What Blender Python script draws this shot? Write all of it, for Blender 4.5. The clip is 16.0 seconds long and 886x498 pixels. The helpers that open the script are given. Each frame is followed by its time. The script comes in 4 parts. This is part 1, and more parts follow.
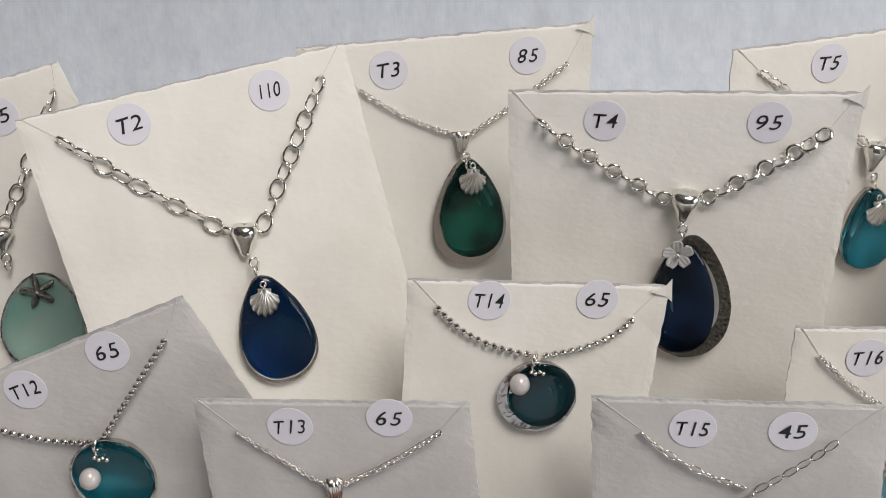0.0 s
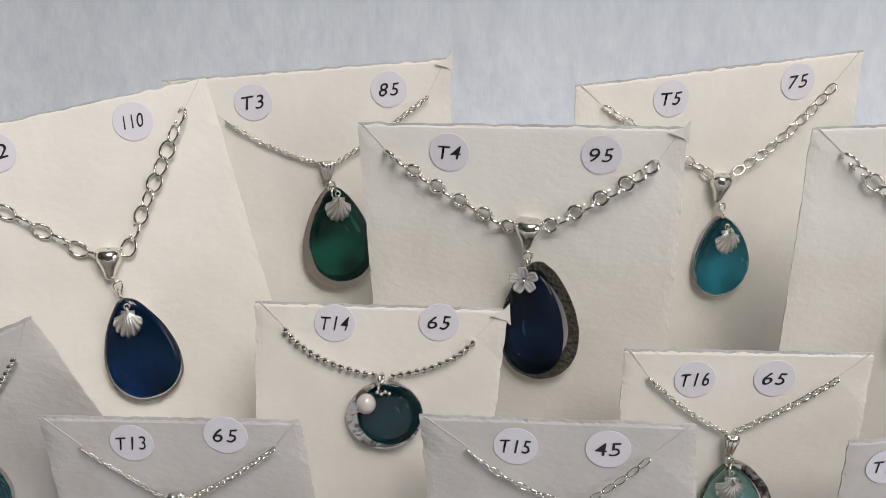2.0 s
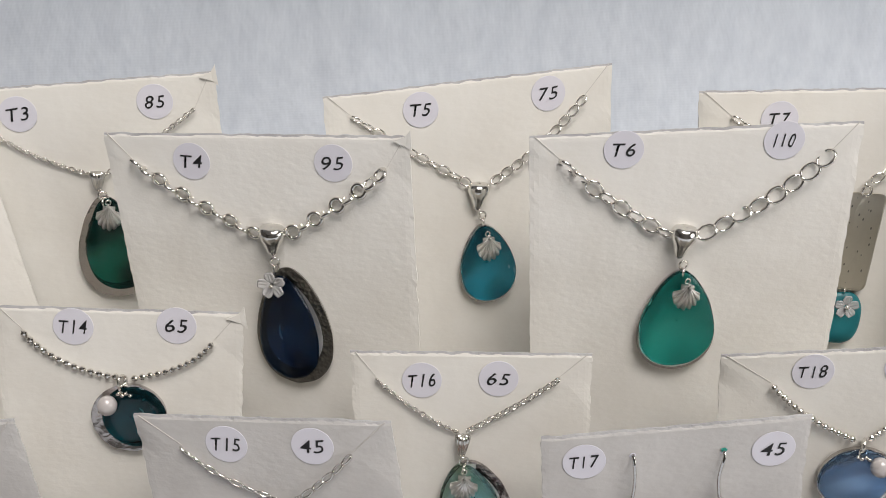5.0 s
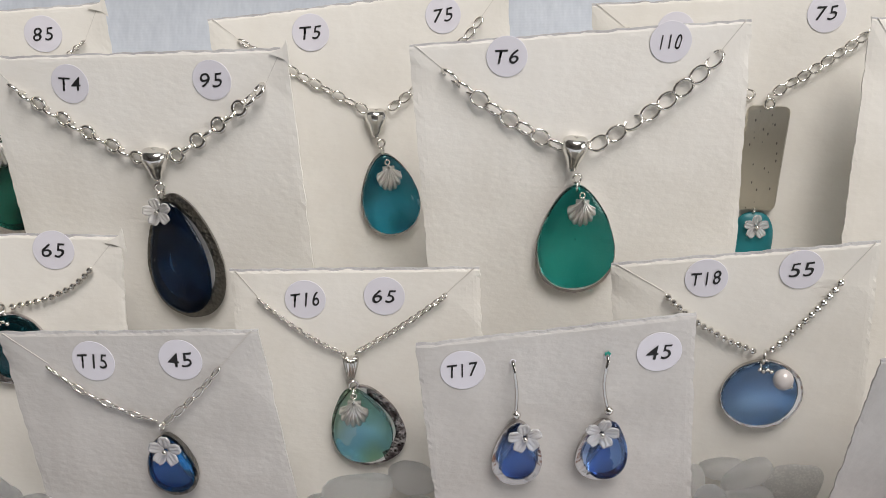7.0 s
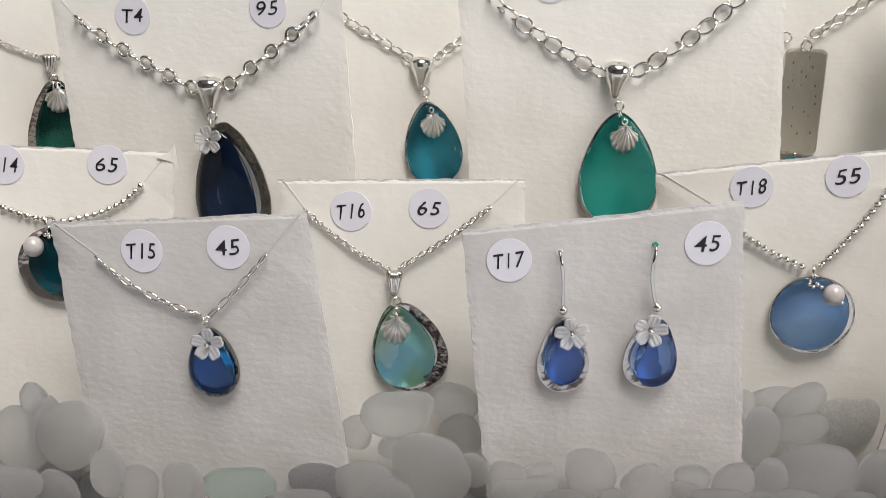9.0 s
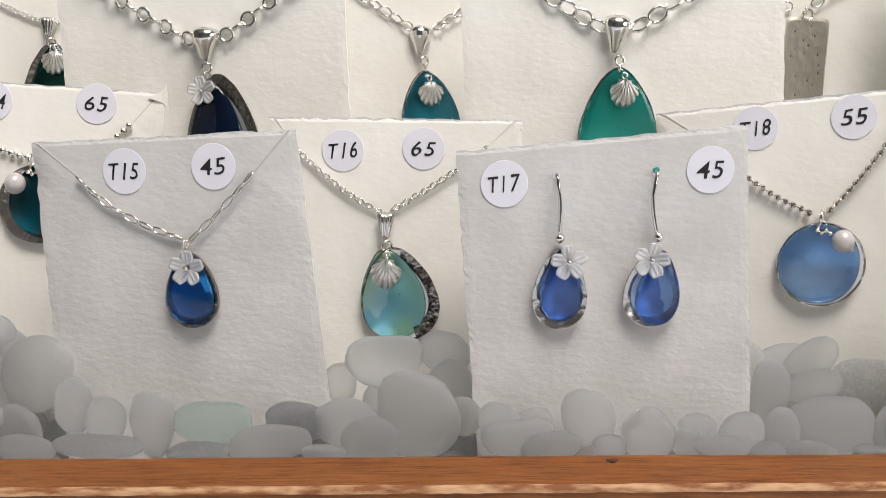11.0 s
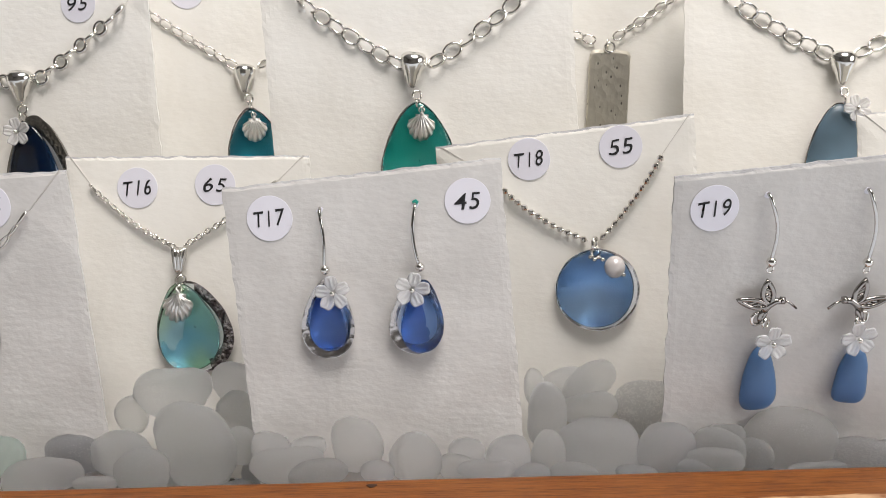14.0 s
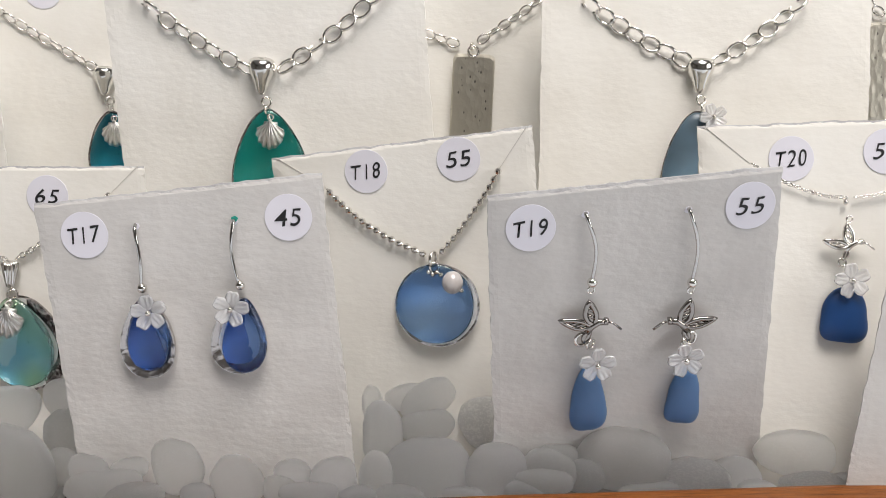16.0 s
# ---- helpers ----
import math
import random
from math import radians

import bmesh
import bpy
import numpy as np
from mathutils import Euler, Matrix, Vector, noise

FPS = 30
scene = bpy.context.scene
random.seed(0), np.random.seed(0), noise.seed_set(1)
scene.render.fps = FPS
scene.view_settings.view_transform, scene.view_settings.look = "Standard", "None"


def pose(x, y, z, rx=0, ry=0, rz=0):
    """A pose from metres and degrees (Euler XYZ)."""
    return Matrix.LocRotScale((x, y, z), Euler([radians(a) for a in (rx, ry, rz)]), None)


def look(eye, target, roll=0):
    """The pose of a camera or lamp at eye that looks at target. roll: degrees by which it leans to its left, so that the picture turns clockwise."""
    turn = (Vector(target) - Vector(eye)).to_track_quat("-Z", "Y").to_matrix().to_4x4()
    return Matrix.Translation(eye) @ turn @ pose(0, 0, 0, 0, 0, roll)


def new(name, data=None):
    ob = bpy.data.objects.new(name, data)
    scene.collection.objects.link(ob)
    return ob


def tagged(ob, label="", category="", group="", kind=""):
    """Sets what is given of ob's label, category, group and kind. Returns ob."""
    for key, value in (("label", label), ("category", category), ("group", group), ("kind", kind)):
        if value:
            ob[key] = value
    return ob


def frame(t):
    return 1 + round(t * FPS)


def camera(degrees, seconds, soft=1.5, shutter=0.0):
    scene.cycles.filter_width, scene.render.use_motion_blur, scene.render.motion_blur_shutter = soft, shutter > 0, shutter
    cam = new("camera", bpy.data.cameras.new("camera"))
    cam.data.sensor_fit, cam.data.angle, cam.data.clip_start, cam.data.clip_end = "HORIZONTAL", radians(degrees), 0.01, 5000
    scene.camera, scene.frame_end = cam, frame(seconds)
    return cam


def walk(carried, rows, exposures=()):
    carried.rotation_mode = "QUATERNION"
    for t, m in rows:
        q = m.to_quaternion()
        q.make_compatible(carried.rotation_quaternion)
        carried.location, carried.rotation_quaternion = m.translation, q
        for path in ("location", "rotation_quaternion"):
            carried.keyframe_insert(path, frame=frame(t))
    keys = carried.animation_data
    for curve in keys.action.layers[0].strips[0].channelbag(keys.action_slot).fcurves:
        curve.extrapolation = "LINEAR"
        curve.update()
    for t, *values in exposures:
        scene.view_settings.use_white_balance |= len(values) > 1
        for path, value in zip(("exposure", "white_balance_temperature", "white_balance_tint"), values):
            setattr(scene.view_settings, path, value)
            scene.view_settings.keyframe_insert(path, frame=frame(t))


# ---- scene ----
cam = camera(52.3, 16.0, soft=0.85)
PATH = [
    (0, (0.004, 0.001, 0.282), (-0.04, 1.624, -0.886), 0.2),
    (0.5, (0.011, 0.001, 0.285), (-0.032, 1.626, -0.879), 0.2),
    (1, (0.023, -0.002, 0.288), (-0.021, 1.634, -0.861), 0.2),
    (1.5, (0.038, -0.006, 0.288), (0.002, 1.641, -0.847), 0.6),
    (2, (0.049, -0.008, 0.29), (0.019, 1.646, -0.834), 0.8),
    (2.5, (0.062, -0.011, 0.291), (0.03, 1.655, -0.816), 0.8),
    (3, (0.077, -0.009, 0.29), (0.046, 1.659, -0.813), 0.8),
    (3.5, (0.09, -0.011, 0.289), (0.058, 1.659, -0.811), 0.8),
    (4, (0.106, -0.01, 0.29), (0.078, 1.659, -0.811), 0.8),
    (4.5, (0.117, -0.012, 0.291), (0.093, 1.661, -0.805), 0.8),
    (4.7, (0.123, -0.014, 0.292), (0.102, 1.663, -0.798), 0.9),
    (6.8, (0.168, -0.026, 0.264), (0.138, 1.678, -0.782), -0.6),
    (7, (0.17, -0.027, 0.258), (0.135, 1.683, -0.778), -0.7),
    (7.5, (0.168, -0.033, 0.247), (0.11, 1.699, -0.752), -1.1),
    (8, (0.167, -0.039, 0.232), (0.095, 1.729, -0.7), -1.2),
    (8.5, (0.165, -0.048, 0.214), (0.088, 1.761, -0.637), -0.7),
    (9, (0.164, -0.059, 0.2), (0.074, 1.78, -0.581), -0.7),
    (11.3, (0.169, -0.067, 0.146), (0.069, 1.856, -0.393), 0.6),
    (11.5, (0.171, -0.068, 0.145), (0.072, 1.858, -0.387), 0.6),
    (12, (0.178, -0.07, 0.145), (0.075, 1.857, -0.383), 0.4),
    (12.5, (0.188, -0.072, 0.148), (0.087, 1.856, -0.375), 0.3),
    (13, (0.205, -0.071, 0.148), (0.111, 1.858, -0.371), 0.1),
    (13.5, (0.219, -0.071, 0.151), (0.131, 1.86, -0.361), -0.3),
    (14, (0.229, -0.07, 0.153), (0.145, 1.865, -0.347), -0.5),
    (14.5, (0.241, -0.069, 0.156), (0.168, 1.867, -0.343), -0.6),
    (15, (0.249, -0.068, 0.156), (0.18, 1.865, -0.352), -0.6),
    (15.5, (0.264, -0.062, 0.158), (0.196, 1.867, -0.366), -0.4),
    (16, (0.274, -0.059, 0.161), (0.21, 1.864, -0.384), -0.3),
]
walk(cam, [(t, look(eye, target, roll)) for t, eye, target, roll in PATH], [(0, -0.60), (4.7, -0.57), (8.5, -0.38), (11.3, -0.10), (13.0, -0.14), (14.0, -0.20), (16, -0.30)])

# ---- world and lights ----
MM = 0.001
world = bpy.data.worlds.new("world")
scene.world = world
world.use_nodes = True
wn = world.node_tree.nodes
sky = wn.new("ShaderNodeTexSky")
sky.sky_type, sky.sun_disc, sky.sun_elevation, sky.sun_rotation = "NISHITA", False, radians(40), radians(120)
world.node_tree.links.new(sky.outputs[0], wn["Background"].inputs[0])
wn["Background"].inputs[1].default_value = 0.1


def window_light(size_x, size_y, power, eye, target, color=(1, 1, 1)):
    data = bpy.data.lights.new("window_light", "AREA")
    data.shape, data.size, data.size_y, data.energy, data.color = "RECTANGLE", size_x, size_y, power, color
    ob = new("window_light", data)
    ob.matrix_world = look(eye, target)
    return ob


window_light(0.84, 0.84, 43, (0.50, -0.36, 1.72), (0.42, -0.28, 0.0), (1.0, 0.94, 0.89))
window_light(0.9, 0.8, 9, (1.49, -0.55, 0.60), (0.0, -0.55, 0.55), (1.0, 0.965, 0.93))


# ---- materials ----
def material(name, color, rough=0.5, metal=0.0, **more):
    m = bpy.data.materials.new(name)
    m.use_nodes = True
    b = m.node_tree.nodes["Principled BSDF"]
    b.inputs["Base Color"].default_value = (*color, 1)
    b.inputs["Roughness"].default_value, b.inputs["Metallic"].default_value = rough, metal
    for k, v in more.items():
        b.inputs[k.replace("_", " ")].default_value = v
    return m


def node(m, kind, **sets):
    n = m.node_tree.nodes.new(kind)
    for k, v in sets.items():
        n.inputs[k.replace("_", " ")].default_value = v
    return n


def wire(m, a, b):
    m.node_tree.links.new(a, b)


def coords(m, scale=(1, 1, 1)):
    c, mp = m.node_tree.nodes.new("ShaderNodeTexCoord"), node(m, "ShaderNodeMapping")
    mp.inputs["Scale"].default_value = scale
    wire(m, c.outputs["Object"], mp.inputs[0])
    return mp.outputs[0]


def ramp(m, fac, stops):
    r = m.node_tree.nodes.new("ShaderNodeValToRGB")
    while len(r.color_ramp.elements) < len(stops):
        r.color_ramp.elements.new(0.5)
    for e, (p, c) in zip(r.color_ramp.elements, stops):
        e.position, e.color = p, (*c, 1)
    wire(m, fac, r.inputs[0])
    return r.outputs[0]


def bump(m, height, strength, distance):
    b = node(m, "ShaderNodeBump", Strength=strength, Distance=distance)
    wire(m, height, b.inputs["Height"])
    last = m.node_tree.nodes["Principled BSDF"].inputs["Normal"]
    if last.links:
        wire(m, last.links[0].from_socket, b.inputs["Normal"])
    wire(m, b.outputs[0], last)


def tint(m, socket):
    wire(m, socket, m.node_tree.nodes["Principled BSDF"].inputs["Base Color"])


def noise_of(m, vec, scale, detail=3.0, rough=0.5):
    n = node(m, "ShaderNodeTexNoise", Scale=scale, Detail=detail, Roughness=rough)
    wire(m, vec, n.inputs["Vector"])
    return n.outputs[0]


def paper(name, dark, light, tooth):
    m = material(name, light, 0.92)
    m.node_tree.nodes["Principled BSDF"].inputs["Specular IOR Level"].default_value = 0.15
    v = coords(m)
    tint(m, ramp(m, noise_of(m, v, 45, 4), [(0.35, dark), (0.65, light)]))
    bump(m, noise_of(m, coords(m, (0.75, 1, 1.3)), 430, 3, 0.5), tooth, 0.0007)
    bump(m, noise_of(m, v, 80, 2), 0.25, 0.001)
    return m


PAPER = paper("cotton_paper", (0.80, 0.778, 0.725), (0.845, 0.828, 0.78), 0.14)
PAPER_TOOTH = paper("toothed_cotton_paper", (0.84, 0.82, 0.775), (0.88, 0.865, 0.825), 0.17)
# rough paper; part of the front row's shade is put into this darker colour
PAPER_ROUGH_SHADED = paper("shaded_rough_paper", (0.555, 0.54, 0.525), (0.625, 0.61, 0.595), 0.24)
# torn top edge; its shade is painted in as a darker grey
SHADED_DECKLE = paper("shaded_deckle_edge", (0.36, 0.355, 0.365), (0.52, 0.515, 0.52), 0.6)
STICKER = material("sticker_paper", (0.74, 0.73, 0.80), 0.55)
INK = material("black_ink", (0.012, 0.012, 0.014), 0.55)
SLIT = material("paper_cut", (0.60, 0.58, 0.54), 0.95)

SILVER = material("polished_silver", (0.82, 0.80, 0.76), 0.11, 1.0)
bump(SILVER, noise_of(SILVER, coords(SILVER), 900, 2), 0.12, 0.0004)
HAMMERED = material("hammered_silver", (0.52, 0.49, 0.475), 0.24, 1.0)
vor = node(HAMMERED, "ShaderNodeTexVoronoi", Scale=520.0)
wire(HAMMERED, coords(HAMMERED), vor.inputs["Vector"])
bump(HAMMERED, vor.outputs["Distance"], 0.18, 0.001)
MOTTLED = material("mottled_silver", (0.40, 0.36, 0.35), 0.26, 1.0)
mv = node(MOTTLED, "ShaderNodeTexVoronoi", Scale=900.0)
wire(MOTTLED, coords(MOTTLED), mv.inputs["Vector"])
tint(MOTTLED, ramp(MOTTLED, noise_of(MOTTLED, coords(MOTTLED), 420, 4, 0.6), [(0.44, (0.10, 0.08, 0.08)), (0.58, (0.50, 0.46, 0.45))]))
bump(MOTTLED, mv.outputs["Distance"], 0.3, 0.001)
SATIN = material("satin_silver", (0.90, 0.89, 0.87), 0.42, 0.7)
bump(SATIN, noise_of(SATIN, coords(SATIN), 300, 2), 0.15, 0.0005)
DARK_SILVER = material("oxidised_silver", (0.24, 0.23, 0.21), 0.3, 1.0)
dv = node(DARK_SILVER, "ShaderNodeTexVoronoi", Scale=700.0)
wire(DARK_SILVER, coords(DARK_SILVER), dv.inputs["Vector"])
bump(DARK_SILVER, dv.outputs["Distance"], 0.5, 0.001)
TAG_SILVER = material("stamped_silver", (0.74, 0.70, 0.60), 0.36, 1.0)
vt = node(TAG_SILVER, "ShaderNodeTexVoronoi", Scale=480.0)
wire(TAG_SILVER, coords(TAG_SILVER, (1, 1, 0.55)), vt.inputs["Vector"])
tint(TAG_SILVER, ramp(TAG_SILVER, vt.outputs["Distance"], [(0.10, (0.25, 0.24, 0.21)), (0.16, (0.74, 0.70, 0.60))]))
bump(TAG_SILVER, vt.outputs["Distance"], 0.16, 0.0008)
bump(TAG_SILVER, noise_of(TAG_SILVER, coords(TAG_SILVER), 260, 2), 0.14, 0.001)
SOFT_SILVER = material("soft_silver", (0.80, 0.785, 0.75), 0.15, 1.0)
bump(SOFT_SILVER, noise_of(SOFT_SILVER, coords(SOFT_SILVER), 260, 2), 0.05, 0.0004)
SHELL_SILVER = material("bright_cast_silver", (0.95, 0.94, 0.92), 0.3, 1.0)
PEARL = material("pearl", (0.62, 0.585, 0.575), 0.28, 0.1, Coat_Weight=0.6, Coat_Roughness=0.1)
PETAL = material("frosted_petal", (0.97, 0.97, 0.975), 0.12, 0.0, Transmission_Weight=0.62, IOR=1.5)
bump(PETAL, noise_of(PETAL, coords(PETAL), 700, 2), 0.2, 0.0004)


def glass(name, color, rough=0.06, trans=0.85, second=None):
    m = material(name, color, rough, 0.0, Transmission_Weight=trans, IOR=1.46)
    v = coords(m)
    deep = second or tuple(c * 0.55 for c in color)
    tint(m, ramp(m, noise_of(m, v, 55, 2), [(0.38, deep), (0.62, color)]))
    bump(m, noise_of(m, v, 260, 2), 0.08, 0.0006)
    return m


def sea_glass_material(name, tones, milky=(0.965, 0.97, 0.975, 1)):
    """Tumbled glass: milky inside, finely frosted, some pieces thickly pitted."""
    m = material(name, tones[0], 0.34, 0.0, Transmission_Weight=0.92, IOR=1.36, Sheen_Weight=0.12, Sheen_Roughness=0.4)
    info = m.node_tree.nodes.new("ShaderNodeObjectInfo")
    base = ramp(m, info.outputs["Random"], [(i / (len(tones) - 1), c) for i, c in enumerate(tones)])
    v = coords(m)
    worn = node(m, "ShaderNodeMath")
    worn.operation, worn.inputs[1].default_value, worn.inputs[2].default_value = "MULTIPLY_ADD", 0.22, -0.11
    turned = node(m, "ShaderNodeMath")
    turned.operation, turned.inputs[1].default_value = "PINGPONG", 0.17
    wire(m, info.outputs["Random"], turned.inputs[0])
    wire(m, noise_of(m, v, 1.3, 2), worn.inputs[0])
    pits = node(m, "ShaderNodeMath")
    wire(m, noise_of(m, v, 11, 6, 0.75), pits.inputs[0])
    wire(m, worn.outputs[0], pits.inputs[1])
    more = node(m, "ShaderNodeMath")
    wire(m, pits.outputs[0], more.inputs[0])
    wire(m, turned.outputs[0], more.inputs[1])
    specks = ramp(m, more.outputs[0], [(0.62, (0, 0, 0)), (0.72, (1, 1, 1))])
    mix = m.node_tree.nodes.new("ShaderNodeMixRGB")
    mix.inputs["Color2"].default_value = (0.93, 0.94, 0.94, 1)
    part_of = node(m, "ShaderNodeMath")
    part_of.operation, part_of.inputs[1].default_value = "MULTIPLY", 0.8
    wire(m, specks, part_of.inputs[0])
    wire(m, part_of.outputs[0], mix.inputs[0])
    wire(m, base, mix.inputs["Color1"])
    tint(m, mix.outputs[0])
    bump(m, noise_of(m, v, 26, 5, 0.7), 0.2, 0.03)
    bump(m, specks, 0.35, 0.04)
    milk, blend = node(m, "ShaderNodeBsdfTranslucent"), node(m, "ShaderNodeMixShader", Fac=0.28)
    milk.inputs["Color"].default_value = milky
    wire(m, m.node_tree.nodes["Principled BSDF"].outputs[0], blend.inputs[1])
    wire(m, milk.outputs[0], blend.inputs[2])
    wire(m, blend.outputs[0], m.node_tree.nodes["Material Output"].inputs["Surface"])
    return m


SEA_GLASS = sea_glass_material("frosted_sea_glass", [(0.91, 0.92, 0.925), (0.955, 0.96, 0.95), (0.80, 0.81, 0.835), (0.94, 0.945, 0.955), (0.88, 0.885, 0.86), (0.66, 0.67, 0.69), (0.40, 0.41, 0.44)])
SEA_GLASS_GREEN = sea_glass_material("green_sea_glass", [(0.80, 0.91, 0.86), (0.81, 0.92, 0.87)], (0.86, 0.95, 0.91, 1))


WOOD = material("varnished_wood", (0.36, 0.15, 0.05), 0.36, 0.0)
WOOD.node_tree.nodes["Principled BSDF"].inputs["Specular IOR Level"].default_value = 0.3
vw = coords(WOOD, (14, 220, 220))
pores = noise_of(WOOD, coords(WOOD, (30, 900, 900)), 5, 3, 0.6)
streaks = noise_of(WOOD, vw, 5, 7, 0.75)
gm = node(WOOD, "ShaderNodeMath")
gm.operation, gm.use_clamp = "MULTIPLY_ADD", True
wire(WOOD, pores, gm.inputs[0])
gm.inputs[1].default_value = 0.45
ga = node(WOOD, "ShaderNodeMath")
ga.operation, ga.inputs[1].default_value = "SUBTRACT", 0.22
wire(WOOD, streaks, ga.inputs[0])
wire(WOOD, ga.outputs[0], gm.inputs[2])
grain = gm.outputs[0]
tint(WOOD, ramp(WOOD, grain, [(0.31, (0.065, 0.018, 0.0045)), (0.45, (0.18, 0.056, 0.012)), (0.68, (0.29, 0.104, 0.023))]))
bump(WOOD, grain, 0.15, 0.0004)
BARE_WOOD = material("worn_wood", (0.60, 0.40, 0.25), 0.7)
tint(BARE_WOOD, ramp(BARE_WOOD, noise_of(BARE_WOOD, coords(BARE_WOOD, (22, 90, 90)), 5, 6), [(0.40, (0.20, 0.065, 0.015)), (0.62, (0.50, 0.30, 0.16))]))

CLOTH = material("blue_white_linen", (0.66, 0.71, 0.78), 0.9)
vc = coords(CLOTH)
warp, weft = node(CLOTH, "ShaderNodeTexWave", Scale=380.0, Distortion=2.5, Detail=2.0), node(CLOTH, "ShaderNodeTexWave", Scale=380.0, Distortion=2.5, Detail=2.0)
warp.bands_direction, weft.bands_direction = "X", "Z"
wire(CLOTH, vc, warp.inputs[0])
wire(CLOTH, vc, weft.inputs[0])
weave = node(CLOTH, "ShaderNodeMath")
wire(CLOTH, warp.outputs[1], weave.inputs[0])
wire(CLOTH, weft.outputs[1], weave.inputs[1])
tint(CLOTH, ramp(CLOTH, noise_of(CLOTH, coords(CLOTH, (60, 60, 14)), 1.6, 5, 0.65), [(0.3, (0.56, 0.605, 0.67)), (0.7, (0.665, 0.71, 0.77))]))
bump(CLOTH, weave.outputs[0], 0.05, 0.0005)
bump(CLOTH, noise_of(CLOTH, coords(CLOTH, (1, 1, 0.4)), 22, 4), 1.0, 0.005)
WALL = material("wall_paint", (0.13, 0.125, 0.12), 0.9)
tint(WALL, ramp(WALL, noise_of(WALL, coords(WALL), 3, 4), [(0.3, (0.11, 0.105, 0.10)), (0.7, (0.15, 0.145, 0.135))]))
CEILING_PAINT = material("ceiling_paint", (0.55, 0.54, 0.53), 0.9)
FLOOR_WOOD = material("floor_boards", (0.28, 0.18, 0.10), 0.5)
tint(FLOOR_WOOD, ramp(FLOOR_WOOD, noise_of(FLOOR_WOOD, coords(FLOOR_WOOD, (1, 12, 1)), 3, 4), [(0.3, (0.20, 0.12, 0.06)), (0.7, (0.34, 0.22, 0.13))]))


# ---- mesh tools ----
def mesh_of(name, bm, mat, smooth=True):
    me = bpy.data.meshes.new(name)
    bm.normal_update()
    bm.to_mesh(me)
    bm.free()
    me.materials.append(mat)
    if smooth:
        me.polygons.foreach_set("use_smooth", [True] * len(me.polygons))
    return me


def part(name, bm, mat, parent, label="", smooth=True):
    """Links a bmesh (or a shared mesh) as one part under a thing."""
    me = bm if isinstance(bm, bpy.types.Mesh) else mesh_of(name, bm, mat, smooth)
    ob = new(name, me)
    ob.parent = parent
    return tagged(ob, label)


def thing(name, m, label, category, group=""):
    ob = new(name)
    ob.empty_display_size = 0.01
    ob.matrix_world = m
    return tagged(ob, label, category, group)


def at2(u, v, d=0.0):
    """A place on a card: right, up and towards the viewer, in millimetres."""
    return Vector((u * MM, -d * MM, v * MM))


def box(bm, lo, hi):
    vs = [bm.verts.new((x, y, z)) for x in (lo[0], hi[0]) for y in (lo[1], hi[1]) for z in (lo[2], hi[2])]
    for f in ((0, 1, 3, 2), (4, 6, 7, 5), (0, 4, 5, 1), (2, 3, 7, 6), (0, 2, 6, 4), (1, 5, 7, 3)):
        bm.faces.new([vs[i] for i in f])
    return bm


def rings(bm, loops, cap=True):
    """Skins a row of closed loops."""
    made = [[bm.verts.new(p) for p in loop] for loop in loops]
    for a, b in zip(made, made[1:]):
        for i in range(len(a)):
            j = (i + 1) % len(a)
            bm.faces.new((a[i], a[j], b[j], b[i]))
    if cap:
        bm.faces.new(made[0][::-1])
        bm.faces.new(made[-1])
    bmesh.ops.recalc_face_normals(bm, faces=bm.faces)
    return bm


def tube(points, radius, sides=8, bm=None):
    bm = bm or bmesh.new()
    pts = [Vector(p) for p in points]
    loops = []
    for i, p in enumerate(pts):
        t = (pts[min(i + 1, len(pts) - 1)] - pts[max(i - 1, 0)]).normalized()
        a = t.cross(Vector((0.13, 1, 0.07))).normalized()
        b = t.cross(a)
        loops.append([p + radius * (math.cos(2 * math.pi * k / sides) * a + math.sin(2 * math.pi * k / sides) * b) for k in range(sides)])
    return rings(bm, loops)


def link_bm(length, width, wire_r, seg=18, sides=6, flat=1.0, rough=0.0):
    """An oval chain link that lies in x-z, long along x, in millimetres."""
    bm = bmesh.new()
    rx, rz = (length / 2 - wire_r), (width / 2 - wire_r)
    loops = []
    for i in range(seg):
        a = 2 * math.pi * i / seg
        c = Vector((rx * math.cos(a), 0, rz * math.copysign(abs(math.sin(a)) ** 0.9, math.sin(a))))
        out = Vector((math.cos(a) / rx, 0, math.sin(a) / rz)).normalized()
        r = wire_r * (1 + rough * math.sin(i * 2.3))
        loops.append([(c + r * (math.cos(b) * out + flat * math.sin(b) * Vector((0, 1, 0)))) * MM for b in [2 * math.pi * k / sides for k in range(sides)]])
    made = [[bm.verts.new(p) for p in l] for l in loops]
    for i in range(seg):
        a, b = made[i], made[(i + 1) % seg]
        for k in range(sides):
            bm.faces.new((a[k], a[(k + 1) % sides], b[(k + 1) % sides], b[k]))
    bmesh.ops.recalc_face_normals(bm, faces=bm.faces)
    return bm


def ball(r, u=14, v=9, squash=(1, 1, 1)):
    bm = bmesh.new()
    bmesh.ops.create_uvsphere(bm, u_segments=u, v_segments=v, radius=r * MM)
    bmesh.ops.scale(bm, vec=squash, verts=bm.verts)
    return bm


